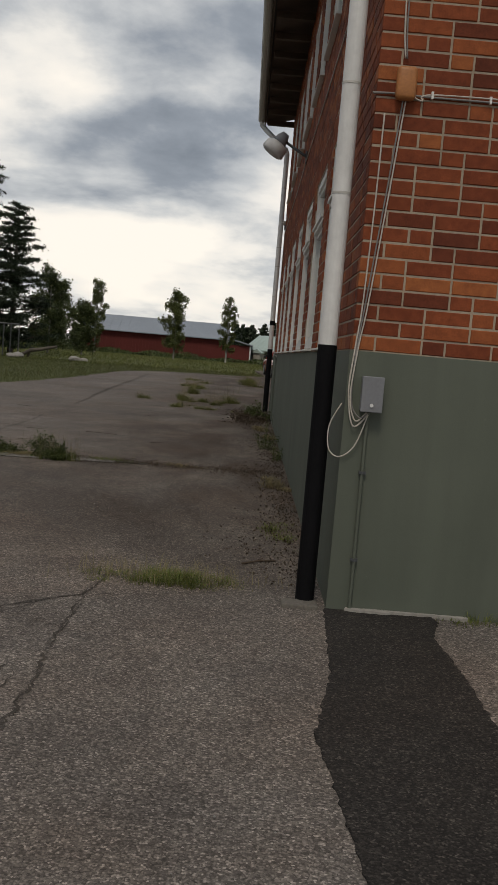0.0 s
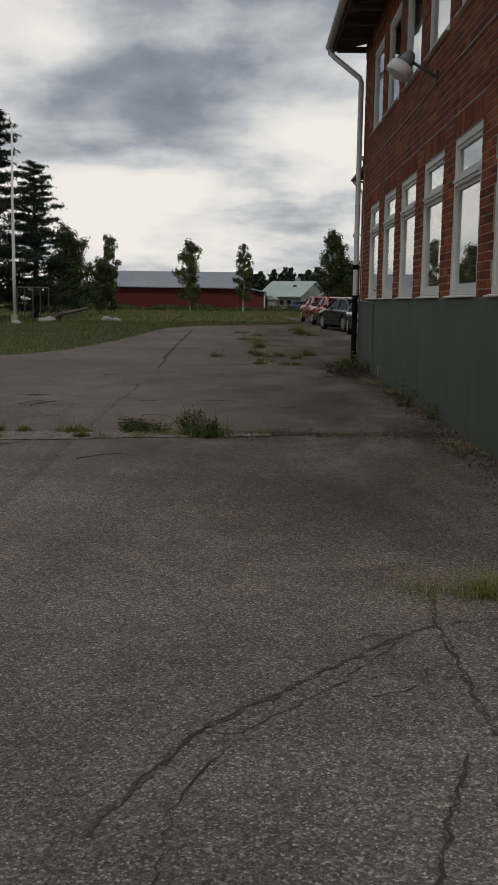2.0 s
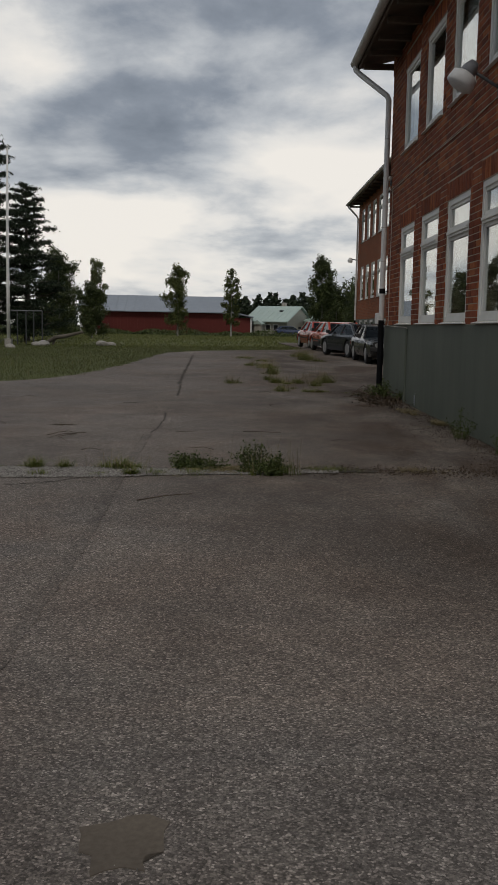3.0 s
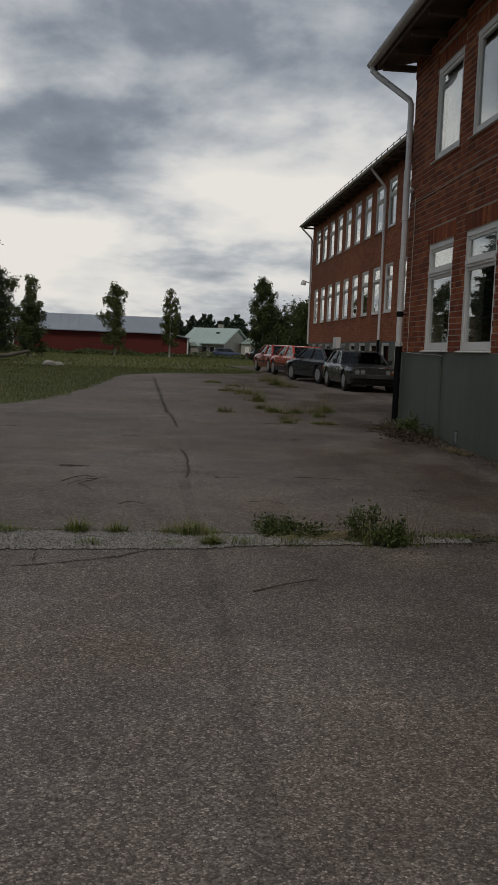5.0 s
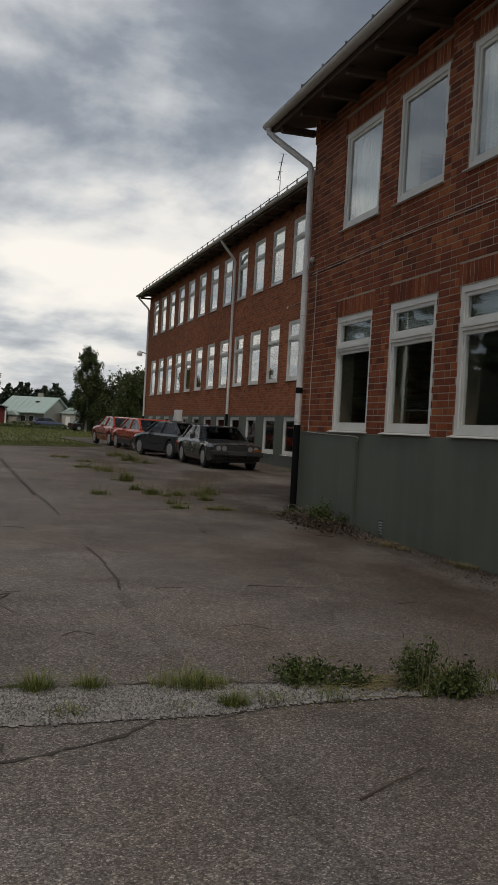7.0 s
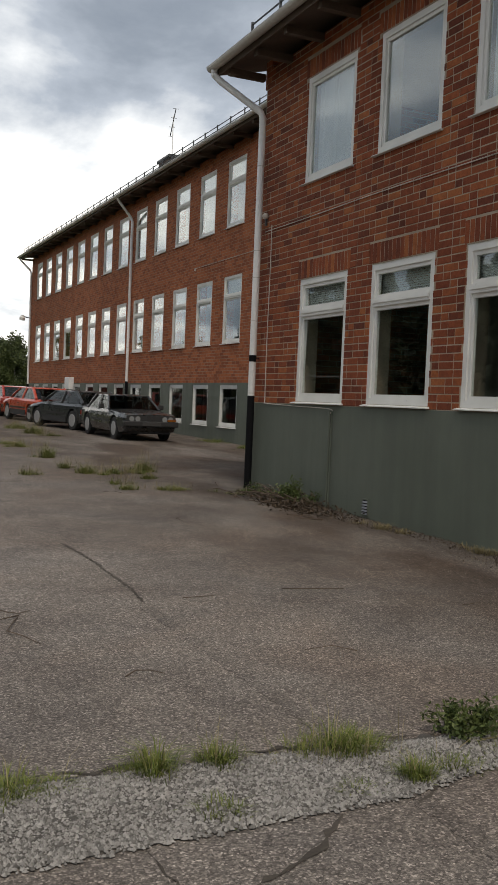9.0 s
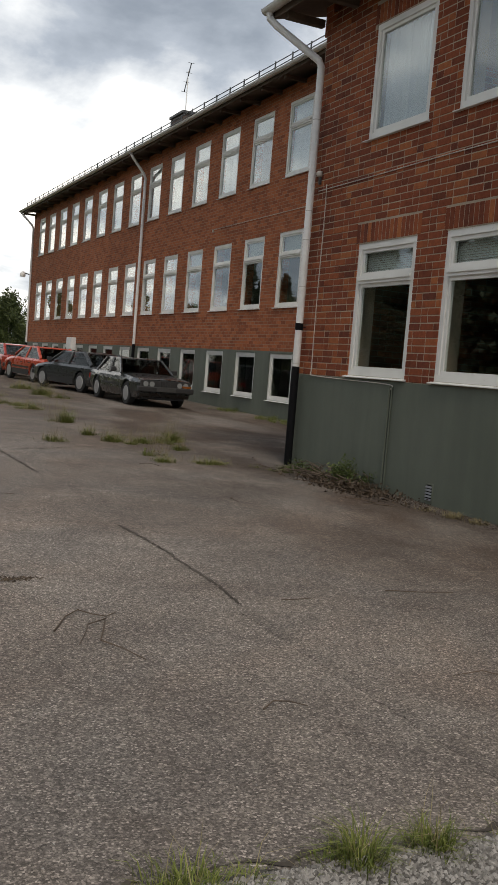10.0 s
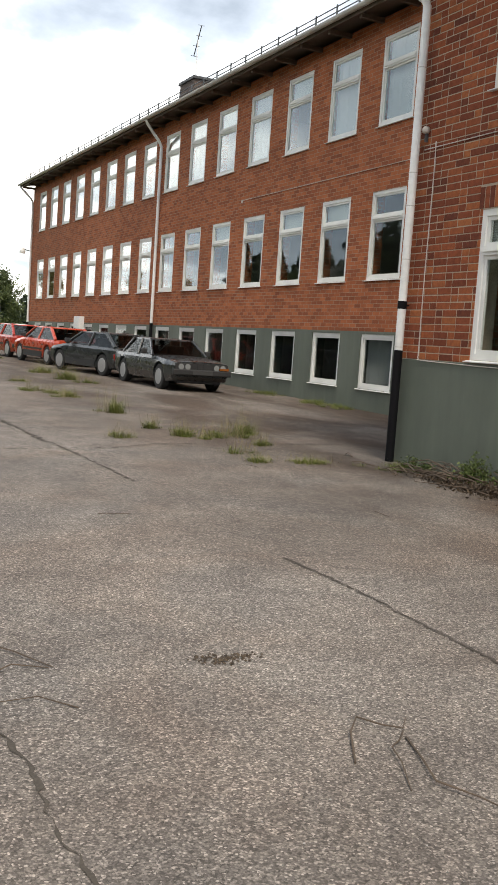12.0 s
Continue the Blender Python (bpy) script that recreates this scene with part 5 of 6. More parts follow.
def pine(x, y, h, spread, label, n=9000, leaf=0.085, low=0.05):
    t = thing("pine", pose(x, y, gz(y, x)), label, "tree")
    bm = bmesh.new()
    tube(bm, [(0, 0, -0.3), (0.05, 0, h * 0.4), (0, 0.05, h * 0.75), (0, 0, h)], [h * 0.02, h * 0.016, h * 0.008, 0.02], 9)
    part("trunk", bm, M["bark"], t, "grey-brown trunk")
    bm, pts = bmesh.new(), []
    nb = 84
    for i in range(nb):
        f = low + (0.985 - low) * (i + RNG.uniform(0, 1)) / nb
        a = i * 2.4 + RNG.uniform(-0.4, 0.4)
        ln = spread * (0.16 + 0.92 * (1 - f) ** 0.75) * RNG.uniform(0.65, 1.12)
        s = Vector((0, 0, f * h))
        e = Vector((math.cos(a) * ln, math.sin(a) * ln, f * h + ln * RNG.uniform(-0.05, 0.35)))
        limb(bm, s, e, 0.05 * (1.15 - f), 0.008, 0.10, 5)
        k = int(n / nb * (0.35 + 1.3 * ln / spread))
        cl = RNG.uniform(0.22, 1.05, max(3, k // 60))
        cen = np.array([np.array(s.lerp(e, q)) for q in cl])
        which = RNG.integers(0, len(cen), k)
        pts.append(cen[which] + RNG.normal(size=(k, 3)) * np.array([[0.27, 0.27, 0.085]]) * (0.5 + ln * 0.16))
    part("branching", bm, M["bark"], t)
    V, F = leaves(np.concatenate(pts), leaf, 0.3)
    pydata("crown", V, F, M["pine"], t, "dark layered needle clumps", kind="stuff")
    return t


pine(-15.9, 48.0, 11.1, 3.3, "tall dark pine behind the flagpole", 42000)
pine(-18.9, 47.0, 11.2, 3.7, "tall dark pine at the grass edge", 42000)
pine(-14.4, 51.0, 8.6, 2.5, "smaller dark pine among taller ones", 26000)
pine(-21.5, 50.0, 10.0, 3.4, "dark pine among other pines", 24000)
birch(-14.9, 64.0, 6.0, 1.25, "dense dark birch beside the pines", 11000, 0.06, "birch", 0.10, "dark_leaf")
birch(-13.5, 70.0, 4.2, 1.1, "small dark birch at the field's edge", 8000, 0.06, "birch", 0.08, "dark_leaf")
birch(-21.4, 100, 7.2, 1.9, "dark leafy tree beyond the field", 9000, 0.085, "birch", 0.08, "dark_leaf")
birch(-17.9, 104, 8.5, 1.0, "slim birch by the barn corner", 6500, 0.075)
birch(-8.9, 104, 7.7, 1.35, "birch standing before the barn", 9500, 0.075)
birch(-3.0, 104, 7.5, 0.95, "slim light birch by the barn end", 5500, 0.07)
birch(6.6, 100, 8.6, 1.5, "broad birch beside the long block", 14000, 0.08, "birch", 0.10, "dark_leaf")
birch(11.4, 104, 6.4, 2.0, "leafy tree behind the long block", 11000, 0.09, "birch", 0.06, "dark_leaf")
birch(8.8, 106, 5.6, 1.9, "low leafy tree near the house", 10000, 0.09, "birch", 0.05, "dark_leaf")
birch(10.6, 92, 5.9, 1.9, "green leafy tree at the block's end", 12000, 0.085, "birch", 0.06, "dark_leaf")


def woods(label, pts, mat, size, k=420):
    t = thing("woods", pose(0, 0, 0), label, "woods", kind="stuff")
    allp = []
    for x, y, h, w in pts:
        f = RNG.uniform(0, 1, k)
        r = w * (1 - f ** 2 * 0.85) * np.sqrt(RNG.uniform(0, 1, k)) * (0.7 + 0.3 * np.sin(f * 38))
        a = RNG.uniform(0, 2 * np.pi, k)
        allp.append(np.c_[x + r * np.cos(a), y + r * np.sin(a), gz(y) - 0.5 + f * h])
    V, F = leaves(np.concatenate(allp), size, 0.5)
    pydata("foliage", V, F, M[mat], t, kind="stuff")


woods("dark conifer woods far beyond the field", [(x + RNG.uniform(-1, 1), 195 + RNG.uniform(-12, 12), RNG.uniform(5.2, 8.6), RNG.uniform(2.6, 4.2)) for x in np.arange(-3, 42, 0.7)], "pine", 0.36, 800)
woods("low dark woods behind the barn", [(x + RNG.uniform(-2, 2), 215 + RNG.uniform(-12, 12), RNG.uniform(3.2, 5.6), RNG.uniform(1.8, 2.8)) for x in np.arange(-75, -2, 1.6)], "pine", 0.4, 500)
woods("dark pine woods along the field's open side", [(-43 + RNG.uniform(-5, 5), y + RNG.uniform(-1, 1), RNG.uniform(11, 17), RNG.uniform(2.2, 3.4)) for y in np.arange(-14, 126, 1.3)], "pine", 0.42, 2600)


def scatter(n, x0, x1, y0, y1, keep):
    q = np.c_[RNG.uniform(x0, x1, n), RNG.uniform(y0, y1, n)]
    q = q[np.array([keep(a, b) for a, b in q])]
    return np.c_[q, np.array([gz(b, a) for a, b in q]) - 0.03]


def edge_x(y):
    return float(np.interp(y, [17.1, 17.6, 18.6, 22, 25, 28, 32, 34.8, 36.9, 38.4, 40.3, 60], [-9.5, -8.0, -7.1, -6.4, -6.15, -5.95, -5.75, -5.4, -4.2, -1.0, 0.3, 0.0]))


t = thing("lawn", pose(0, 0, 0), "long uneven summer grass beside the asphalt", "grass", kind="stuff")
P = scatter(190000, -20, 0.3, 16.8, 44, lambda a, b: a < edge_x(b) + 0.02 + 0.22 * math.sin(b * 2.9) * math.sin(b * 1.3 + 1) + 0.12 * math.sin(b * 9.1))
V, F = blades(P, 0.025, 0.10, 0.0034, 1.5)
pydata("turf", V, F, M["lawn_grass"], t, kind="stuff")
P = scatter(1300, -20, 0, 17, 46, lambda a, b: a < edge_x(b) - 0.4)
V, F = blades(P, 0.10, 0.26, 0.0035, 0.8)
pydata("hay", V, F, M["dry_grass"], t, kind="stuff")
t = thing("meadow", pose(0, 0, 0), "mown meadow in front of the barn", "grass", kind="stuff")
P = scatter(90000, -45, 22, 40, 122, lambda a, b: not (a > 0 and b < 60))
V, F = blades(P, 0.04, 0.14, 0.018, 1.2)
pydata("turf", V, F, M["meadow_grass"], t, kind="stuff")
P = scatter(3500, -45, 20, 60, 122, lambda a, b: True)
V, F = blades(P, 0.06, 0.17, 0.015, 1.0)
pydata("hay", V, F, M["dry_grass"], t, kind="stuff")
t = thing("hedge_bank", pose(0, 0, 0), "rough tall weeds along the foot of the barn", "bushes", kind="stuff")
P = np.c_[RNG.uniform(-34, 20, 9000), RNG.uniform(118, 126, 9000), RNG.uniform(0, 1, 9000) ** 1.6 * 1.0]
P[:, 2] *= 0.75 + 0.45 * np.sin(P[:, 0] * 0.9) * np.sin(P[:, 0] * 0.37 + 1)
P[:, 2] *= 0.75
P[:, 2] += gz(122) - 0.05
V, F = leaves(P, 0.16, 0.5)
pydata("foliage", V, F, M["weed"], t, kind="stuff")

# weeds in the joints of the asphalt
tuft(-4.84, 5.73, 0.12, 240, 0.15, "small grass tuft with dry stalks in the gravel joint", dry=25)
tuft(-4.60, 5.73, 0.10, 200, 0.15, "small grass tuft with dry stalks in the gravel joint", dry=25)
tuft(-4.05, 5.68, 0.24, 480, 0.17, "grass tuft with dry stalks in the gravel joint", dry=90)
tuft(-3.90, 5.36, 0.09, 200, 0.14, "small grass tuft with dry stalks on the gravel edge", dry=25)
tuft(-4.73, 5.31, 0.13, 140, 0.08, "small green grass tuft in the gravel")
tuft(-4.19, 5.33, 0.12, 100, 0.08, "small green grass tuft in the gravel")
tuft(-5.41, 5.71, 0.22, 420, 0.12, "low grass tuft along the joint", flat=0.35, dry=20)
tuft(-6.1, 5.73, 0.30, 220, 0.10, "thin grass along the joint", flat=0.2)
tuft(-6.9, 5.71, 0.4, 240, 0.10, "thin grass along the joint", flat=0.2)
tuft(-3.38, 5.42, 0.22, 200, 0.09, "green grass at the edge of the joint", flat=0.3)
tuft(-3.66, 5.39, 0.14, 130, 0.08, "green grass at the edge of the joint", flat=0.3)
weed_bush(-3.42, 5.69, 0.20, 0.19, 30, 26, "low leafy weed clump in the joint")
weed_bush(-3.17, 5.61, 0.15, 0.13, 18, 18, "low leafy weed clump in the joint")
weed_bush(-2.80, 5.47, 0.20, 0.36, 24, 26, "tall leafy weed clump in the joint")
weed_bush(-2.58, 5.39, 0.16, 0.20, 22, 24, "leafy weed clump in the joint")
tuft(-2.62, 5.49, 0.26, 160, 0.30, "thin tall grass stems among weeds", dry=120, lean=0.8)
tuft(-2.1, 5.63, 0.40, 220, 0.10, "sparse grass along the joint", flat=0.25, dry=30)
tuft(-1.3, 5.63, 0.40, 180, 0.08, "sparse dry grass along the joint", "dry_grass", flat=0.3)
tuft(-0.95, 0.36, 0.50, 1300, 0.11, "broad patch of grass growing at the joint", dry=420, flat=0.35, lean=1.7)
tuft(-1.36, 0.22, 0.07, 50, 0.06, "tiny grass tuft at the crack")
weed_bush(-0.22, 8.2, 0.18, 0.45, 14, 18, "tall weed against the plinth")
weed_bush(-0.12, 6.9, 0.12, 0.25, 8, 14, "small weed against the plinth")
for x, y, r, h in ((-2.04, 20.88, 0.24, 0.50), (-3.0, 17.52, 0.20, 0.20), (-2.12, 18.67, 0.14, 0.24), (-1.98, 17.77, 0.20, 0.26), (-1.80, 17.47, 0.12, 0.20), (-1.36, 17.67, 0.26, 0.32),
                   (-0.93, 18.07, 0.24, 0.44), (-1.21, 16.86, 0.14, 0.20), (-1.89, 16.06, 0.17, 0.24), (-1.99, 15.36, 0.18, 0.13), (-1.38, 15.26, 0.28, 0.13), (-0.45, 32.04, 0.40, 0.36),
                   (-0.45, 29.43, 0.36, 0.42), (-0.22, 28.42, 0.30, 0.22), (-2.04, 24.70, 0.22, 0.20), (-1.95, 23.80, 0.26, 0.26), (-2.3, 25.20, 0.30, 0.20), (-1.92, 28.02, 0.30, 0.16), (-2.5, 30.03, 0.35, 0.16)):
    tuft(x, y, r, int(280 * r / 0.30), h, "tall pale grass tuft grown through the asphalt", dry=int(150 * r / 0.30), flat=0.75)
for x in (4.1, 4.2, 4.15):
    tuft(x, 22.5 + 2.6 * RNG.uniform(0, 2), 0.5, 300, 0.2, "grass along the foot of the long block", flat=1.6)

# ---- cracks, patches and litter on the asphalt ----


def ribbon(pts, w, name, mat, parent=None, jag=0.018, lift=0.004, step=0.045):
    """An uneven dark line along the ground."""
    rng = random.Random(len(pts) * 7 + int(abs(pts[0][0]) * 100))
    line = []
    for a, b in zip(pts, pts[1:]):
        n = max(1, int(math.dist(a, b) / step))
        for i in range(n):
            f = i / n
            line.append((a[0] + (b[0] - a[0]) * f + rng.uniform(-jag, jag), a[1] + (b[1] - a[1]) * f + rng.uniform(-jag, jag)))
    line.append(pts[-1])
    V, F = [], []
    for i, (x, y) in enumerate(line):
        x2, y2 = line[min(i + 1, len(line) - 1)]
        x1, y1 = line[max(i - 1, 0)]
        d = math.hypot(x2 - x1, y2 - y1) or 1
        nx, ny = -(y2 - y1) / d, (x2 - x1) / d
        ww = 0.26 * w * rng.choice((0.15, 0.4, 0.7, 1.0, 1.3, 1.9)) * (0.25 if i in (0, len(line) - 1) else 1)
        V += [(x - nx * ww, y - ny * ww, gz(y, x) + lift), (x + nx * ww, y + ny * ww, gz(y, x) + lift)]
        if i:
            F.append((2 * i - 2, 2 * i, 2 * i + 1, 2 * i - 1))
    return pydata(name, V, F, mat, parent)


t = thing("asphalt_cracks", pose(0, 0, 0), "jagged dark cracks and joints in the asphalt", "crack", kind="structure")
CR = M["crack"]
for line, wide in (([(-1.32, 0.36), (-1.37, -0.12), (-1.39, -1.02), (-1.35, -1.54), (-1.38, -2.31), (-1.41, -3.14)], 0.026),
                   ([(-1.37, -0.12), (-1.69, -0.41), (-2, -0.76), (-2.4, -1.21), (-2.67, -1.84)], 0.034),
                   ([(-1.5, -1.34), (-1.66, -1.77), (-1.74, -2.06), (-1.83, -2.35), (-1.92, -2.59), (-2.07, -3.04)], 0.026),
                   ([(-3.98, 11.05), (-3.94, 10.4), (-3.93, 10), (-3.95, 9.5), (-3.94, 9), (-4, 8.5)], 0.034)):
    ribbon(line, wide, "crumbled_edge", M["crumbled"], t, 0.016, 0.003, 0.03)
ribbon([(-1.32, 0.36), (-1.37, -0.12), (-1.39, -1.02), (-1.35, -1.54), (-1.38, -2.31), (-1.41, -3.14)], 0.016, "crack", CR, t)
ribbon([(-1.37, -0.12), (-1.69, -0.41), (-2, -0.76), (-2.4, -1.21), (-2.67, -1.84)], 0.017, "crack", CR, t)
ribbon([(-1.37, -0.14), (-0.87, 0.04), (-0.37, 0.21)], 0.012, "crack", CR, t)
ribbon([(-1.5, -1.34), (-1.66, -1.77), (-1.74, -2.06), (-1.83, -2.35), (-1.92, -2.59), (-2.07, -3.04)], 0.015, "crack", CR, t)
ribbon([(-1.45, -1.44), (-1.52, -1.94), (-1.47, -2.44), (-1.55, -2.94)], 0.010, "crack", CR, t)
ribbon([(-1.57, -0.34), (-1.87, -0.79), (-2.22, -1.19), (-2.42, -1.64), (-2.47, -2.14)], 0.010, "crack", CR, t)
ribbon([(-4.40, 32.5), (-4.2, 22.3), (-4.12, 17.0)], 0.07, "crack", CR, t, 0.05)
ribbon([(-4.05, 17.0), (-3.99, 15.1), (-3.97, 14.1)], 0.06, "crack", CR, t)
ribbon([(-3.98, 11.05), (-3.94, 10.4), (-3.93, 10), (-3.95, 9.5), (-3.94, 9), (-4, 8.5)], 0.03, "crack", CR, t, 0.012)
ribbon([(-8, 5.84), (-6, 5.82), (-4.9, 5.81), (-3.9, 5.78), (-3.1, 5.7), (-2.2, 5.7), (-1.3, 5.68), (-0.6, 5.62), (-0.1, 5.57)], 0.036, "joint", CR, t, 0.03)
ribbon([(-7.5, 15.9), (-5.3, 16.3), (-3.4, 16.5), (-2.7, 16.9), (-1.9, 16.4), (-1.1, 16.4), (-0.3, 15.9)], 0.055, "joint", CR, t, 0.04)
ribbon([(-2.7, 16.9), (0.5, 17.1), (3.5, 17.3)], 0.05, "joint", CR, t, 0.04)
ribbon([(-6.34, 8.9), (-6.28, 8.41), (-6.32, 8.11), (-6.29, 7.88), (-6.2, 7.4)], 0.03, "crack", CR, t)
ribbon([(-3.84, 5.3), (-3.89, 5.24), (-4.04, 5.14)], 0.03, "crack", CR, t, 0.01)
ribbon([(-4.36, 5.15), (-4.57, 4.95), (-4.86, 4.8), (-5.06, 4.71), (-5.22, 4.67), (-5.5, 4.68)], 0.035, "crack", CR, t, 0.015)
ribbon([(-5.1, 5.17), (-5.07, 4.97), (-5.06, 4.73)], 0.03, "crack", CR, t, 0.012)
for x0, y0 in ((-5.2, 25.0), (-4.9, 27.5), (-5.0, 22.0), (-3.4, 21.5), (-2.9, 24.0), (-3.0, 27.0), (-5.3, 19.5), (-2.2, 21.0)):
    ribbon([(x0, y0), (x0 + RNG.uniform(0.3, 0.9), y0 + RNG.uniform(-0.6, 0.6)), (x0 + RNG.uniform(0.8, 1.4), y0 + RNG.uniform(-0.8, 0.8))], 0.03, "crack", CR, t, 0.05)

fine = random.Random(21)
for line in ([(-1.37, -0.14), (-1.37, -2.84)], [(-1.47, -0.24), (-2.57, -1.64)], [(-1.52, -1.44), (-1.97, -2.84)], [(-1.97, -0.74), (-3.17, -2.04)]):
    for _ in range(3):
        f, a, ln = fine.random(), fine.uniform(-0.6, 0.6) + fine.choice((0.0, math.pi)), fine.uniform(0.12, 0.4)
        x, y = line[0][0] + (line[1][0] - line[0][0]) * f, line[0][1] + (line[1][1] - line[0][1]) * f
        ribbon([(x, y), (x + ln * 0.5 * math.cos(a), y + ln * 0.5 * math.sin(a)), (x + ln * math.cos(a + 0.5), y + ln * math.sin(a + 0.5))], 0.007, "crack", CR, t, 0.014, 0.004, 0.025)


def ground_patch(name, pts, mat, label, category, lift=0.006, jag=0.02, kind="structure"):
    rng = random.Random(9)
    ring = []
    for a, b in zip(pts, pts[1:] + pts[:1]):
        n = max(1, int(math.dist(a, b) / 0.03))
        for i in range(n):
            f = i / n
            ring.append((a[0] + (b[0] - a[0]) * f + rng.uniform(-jag, jag), a[1] + (b[1] - a[1]) * f + rng.uniform(-jag, jag)))
    bm = bmesh.new()
    top = [bm.verts.new((x, y, gz(y, x) + lift)) for x, y in ring]
    bot = [bm.verts.new((x, y, gz(y, x) - 0.01)) for x, y in ring]
    bm.faces.new(top)
    for i in range(len(ring)):
        j = (i + 1) % len(ring)
        bm.faces.new((top[i], bot[i], bot[j], top[j]))
    bmesh.ops.triangulate(bm, faces=[f for f in bm.faces if len(f.verts) > 4])
    bmesh.ops.recalc_face_normals(bm, faces=bm.faces[:])
    return tagged(part(name, bm, mat), label, category, kind=kind)


ground_patch("asphalt_patch", [(-0.02, -0.02), (-0.03, -0.15), (-0.08, -1.13), (-0.2, -1.84), (-0.16, -2.33), (-0.13, -2.78), (-0.08, -3.18), (0.1, -4.08), (0.9, -4.08), (0.62, -2.88), (0.56, -1.73), (0.56, -0.98), (0.53, -0.43), (0.61, -0.13), (0.6, -0.02)],
             M["new_asphalt"], "black strip of newer asphalt along the wall end", "asphalt", 0.006, 0.008)
MUD = plain("dried_mud", (0.118, 0.096, 0.074), 0.95, 0, 0.22, 9, 0.3)
ground_patch("mud_patch", [(-3.30 + (0.115 + 0.03 * math.sin(3 * a)) * math.cos(a), -0.84 + (0.17 + 0.035 * math.sin(2 * a + 1)) * math.sin(a)) for a in np.arange(0, 6.28, 0.35).tolist()], MUD, "thin film of dried mud on the asphalt", "mud", 0.003, 0.02)
SEAM = [(-4.02, 8.4), (-4.0, 6.2), (-4.0, 4.6), (-3.97, 3.7), (-3.95, 2.3), (-3.98, 0.5), (-4.0, -1.0)]
ground_patch("tar_seam", [(x - 0.045, y) for x, y in SEAM] + [(x + 0.045, y) for x, y in reversed(SEAM)], asphalt_material("tarry_asphalt", 0.88, 0.85), "faint dark tar seam along the old asphalt", "tar", 0.003, 0.014)
ground_patch("concrete_footing", [(0.10, -0.01), (0.10, -0.05), (0.30, -0.06), (0.55, -0.03), (0.80, -0.05), (0.80, -0.005)], M["concrete"], "pale mortar smear along the plinth foot", "mortar", 0.02, 0.012)
GS = plain("gravel_bed", (0.070, 0.063, 0.056), 1.0, 0, 0.35, 25, 0.5)
ground_patch("gravel_strip", [(-9, 5.78), (-6, 5.76), (-4.5, 5.74), (-3.7, 5.72), (-3, 5.64), (-2.2, 5.64), (-1.6, 5.62), (-1.7, 5.54), (-2.9, 5.42), (-3.55, 5.37), (-4.03, 5.24), (-4.9, 5.2), (-6, 5.14), (-9, 5.12)],
             GS, "strip of loose gravel in the asphalt joint", "gravel", 0.008, 0.03)
n = 62000
q = np.c_[RNG.uniform(-7.5, -2.0, n), RNG.uniform(5.07, 5.82, n)]
lo = np.interp(q[:, 0], [-6, -4.9, -4.03, -3.55, -2.9, -1.7], [5.14, 5.20, 5.24, 5.37, 5.42, 5.54])
hi = np.interp(q[:, 0], [-6, -4.5, -3.0, -2.2, -1.6], [5.76, 5.74, 5.64, 5.64, 5.62])
q = q[(q[:, 1] > lo - 0.06 * RNG.random(n)) & (q[:, 1] < hi)]
t = thing("gravel", pose(0, 0, 0), "loose grey gravel stones in the joint", "gravel", kind="stuff")


def stones(P, s0, s1, mat, parent):
    V, F = [], []
    for x, y, z in P:
        s = RNG.uniform(s0, s1)
        k = RNG.uniform(0.6, 1.3, 6) * s
        c = len(V)
        a = RNG.uniform(0, 3.14)
        ca, sa = math.cos(a), math.sin(a)
        for dx, dy, dz in ((k[0], 0, 0), (0, k[1], 0), (-k[2], 0, 0), (0, -k[3], 0), (0, 0, k[4] * 0.8), (0, 0, -k[5] * 0.5)):
            V.append((x + dx * ca - dy * sa, y + dx * sa + dy * ca, z + dz))
        for i in range(4):
            j = (i + 1) % 4
            F += [(c + i, c + j, c + 4), (c + j, c + i, c + 5)]
    return pydata("rubble", V, F, mat, parent, kind="stuff")


stones(np.c_[q, np.array([gz(b, a) for a, b in q]) + 0.008], 0.005, 0.013, M["gravel"], t)
t = thing("grit", pose(0, 0, 0), "loose grit and small stones on the asphalt", "gravel", kind="stuff")
q = np.c_[RNG.uniform(-7.5, -0.1, 2600), RNG.uniform(-3.5, 12, 2600)]
stones(np.c_[q, np.array([gz(b, a) for a, b in q]) + 0.002], 0.002, 0.006, M["gravel"], t)


def twig(pts, label, r=0.0034):
    t = thing("twig", pose(pts[0][0], pts[0][1], gz(pts[0][1], pts[0][0])), label, "twig", "twigs lying on the asphalt")
    x0, y0 = pts[0][:2]
    part("stick", tubes(([(x - x0, y - y0, gz(y, x) - gz(y0, x0) + 0.006 + (0.012 if 0 < i < len(pts) - 1 else 0)) for i, (x, y) in enumerate(pts)], [r * (1.2 - 0.7 * i / len(pts)) for i in range(len(pts))], 5)), M["twig"], t)
    return t


twig([(-5.21, 8.185), (-5.1, 8.395), (-5, 8.515), (-4.94, 8.415), (-4.88, 8.365), (-4.79, 8.475)], "thin forked dead twig on the asphalt", 0.0040)
twig([(-4.88, 8.365), (-4.96, 8.275), (-5.02, 8.235), (-5.06, 8.115), (-5.14, 7.945)], "thin dead twig on the asphalt")
twig([(-4.9, 8.315), (-4.97, 8.115), (-5.03, 7.955), (-4.98, 7.855), (-4.96, 7.815), (-4.89, 7.655)], "bent dead twig on the asphalt", 0.0040)
twig([(-4.61, 6.935), (-4.54, 6.985), (-4.47, 6.965), (-4.4, 6.925)], "short curved twig on the asphalt")
twig([(-3.74, 4.105), (-3.53, 4.235), (-3.42, 4.295), (-3.32, 4.395)], "straight dead twig on the asphalt", 0.0042)
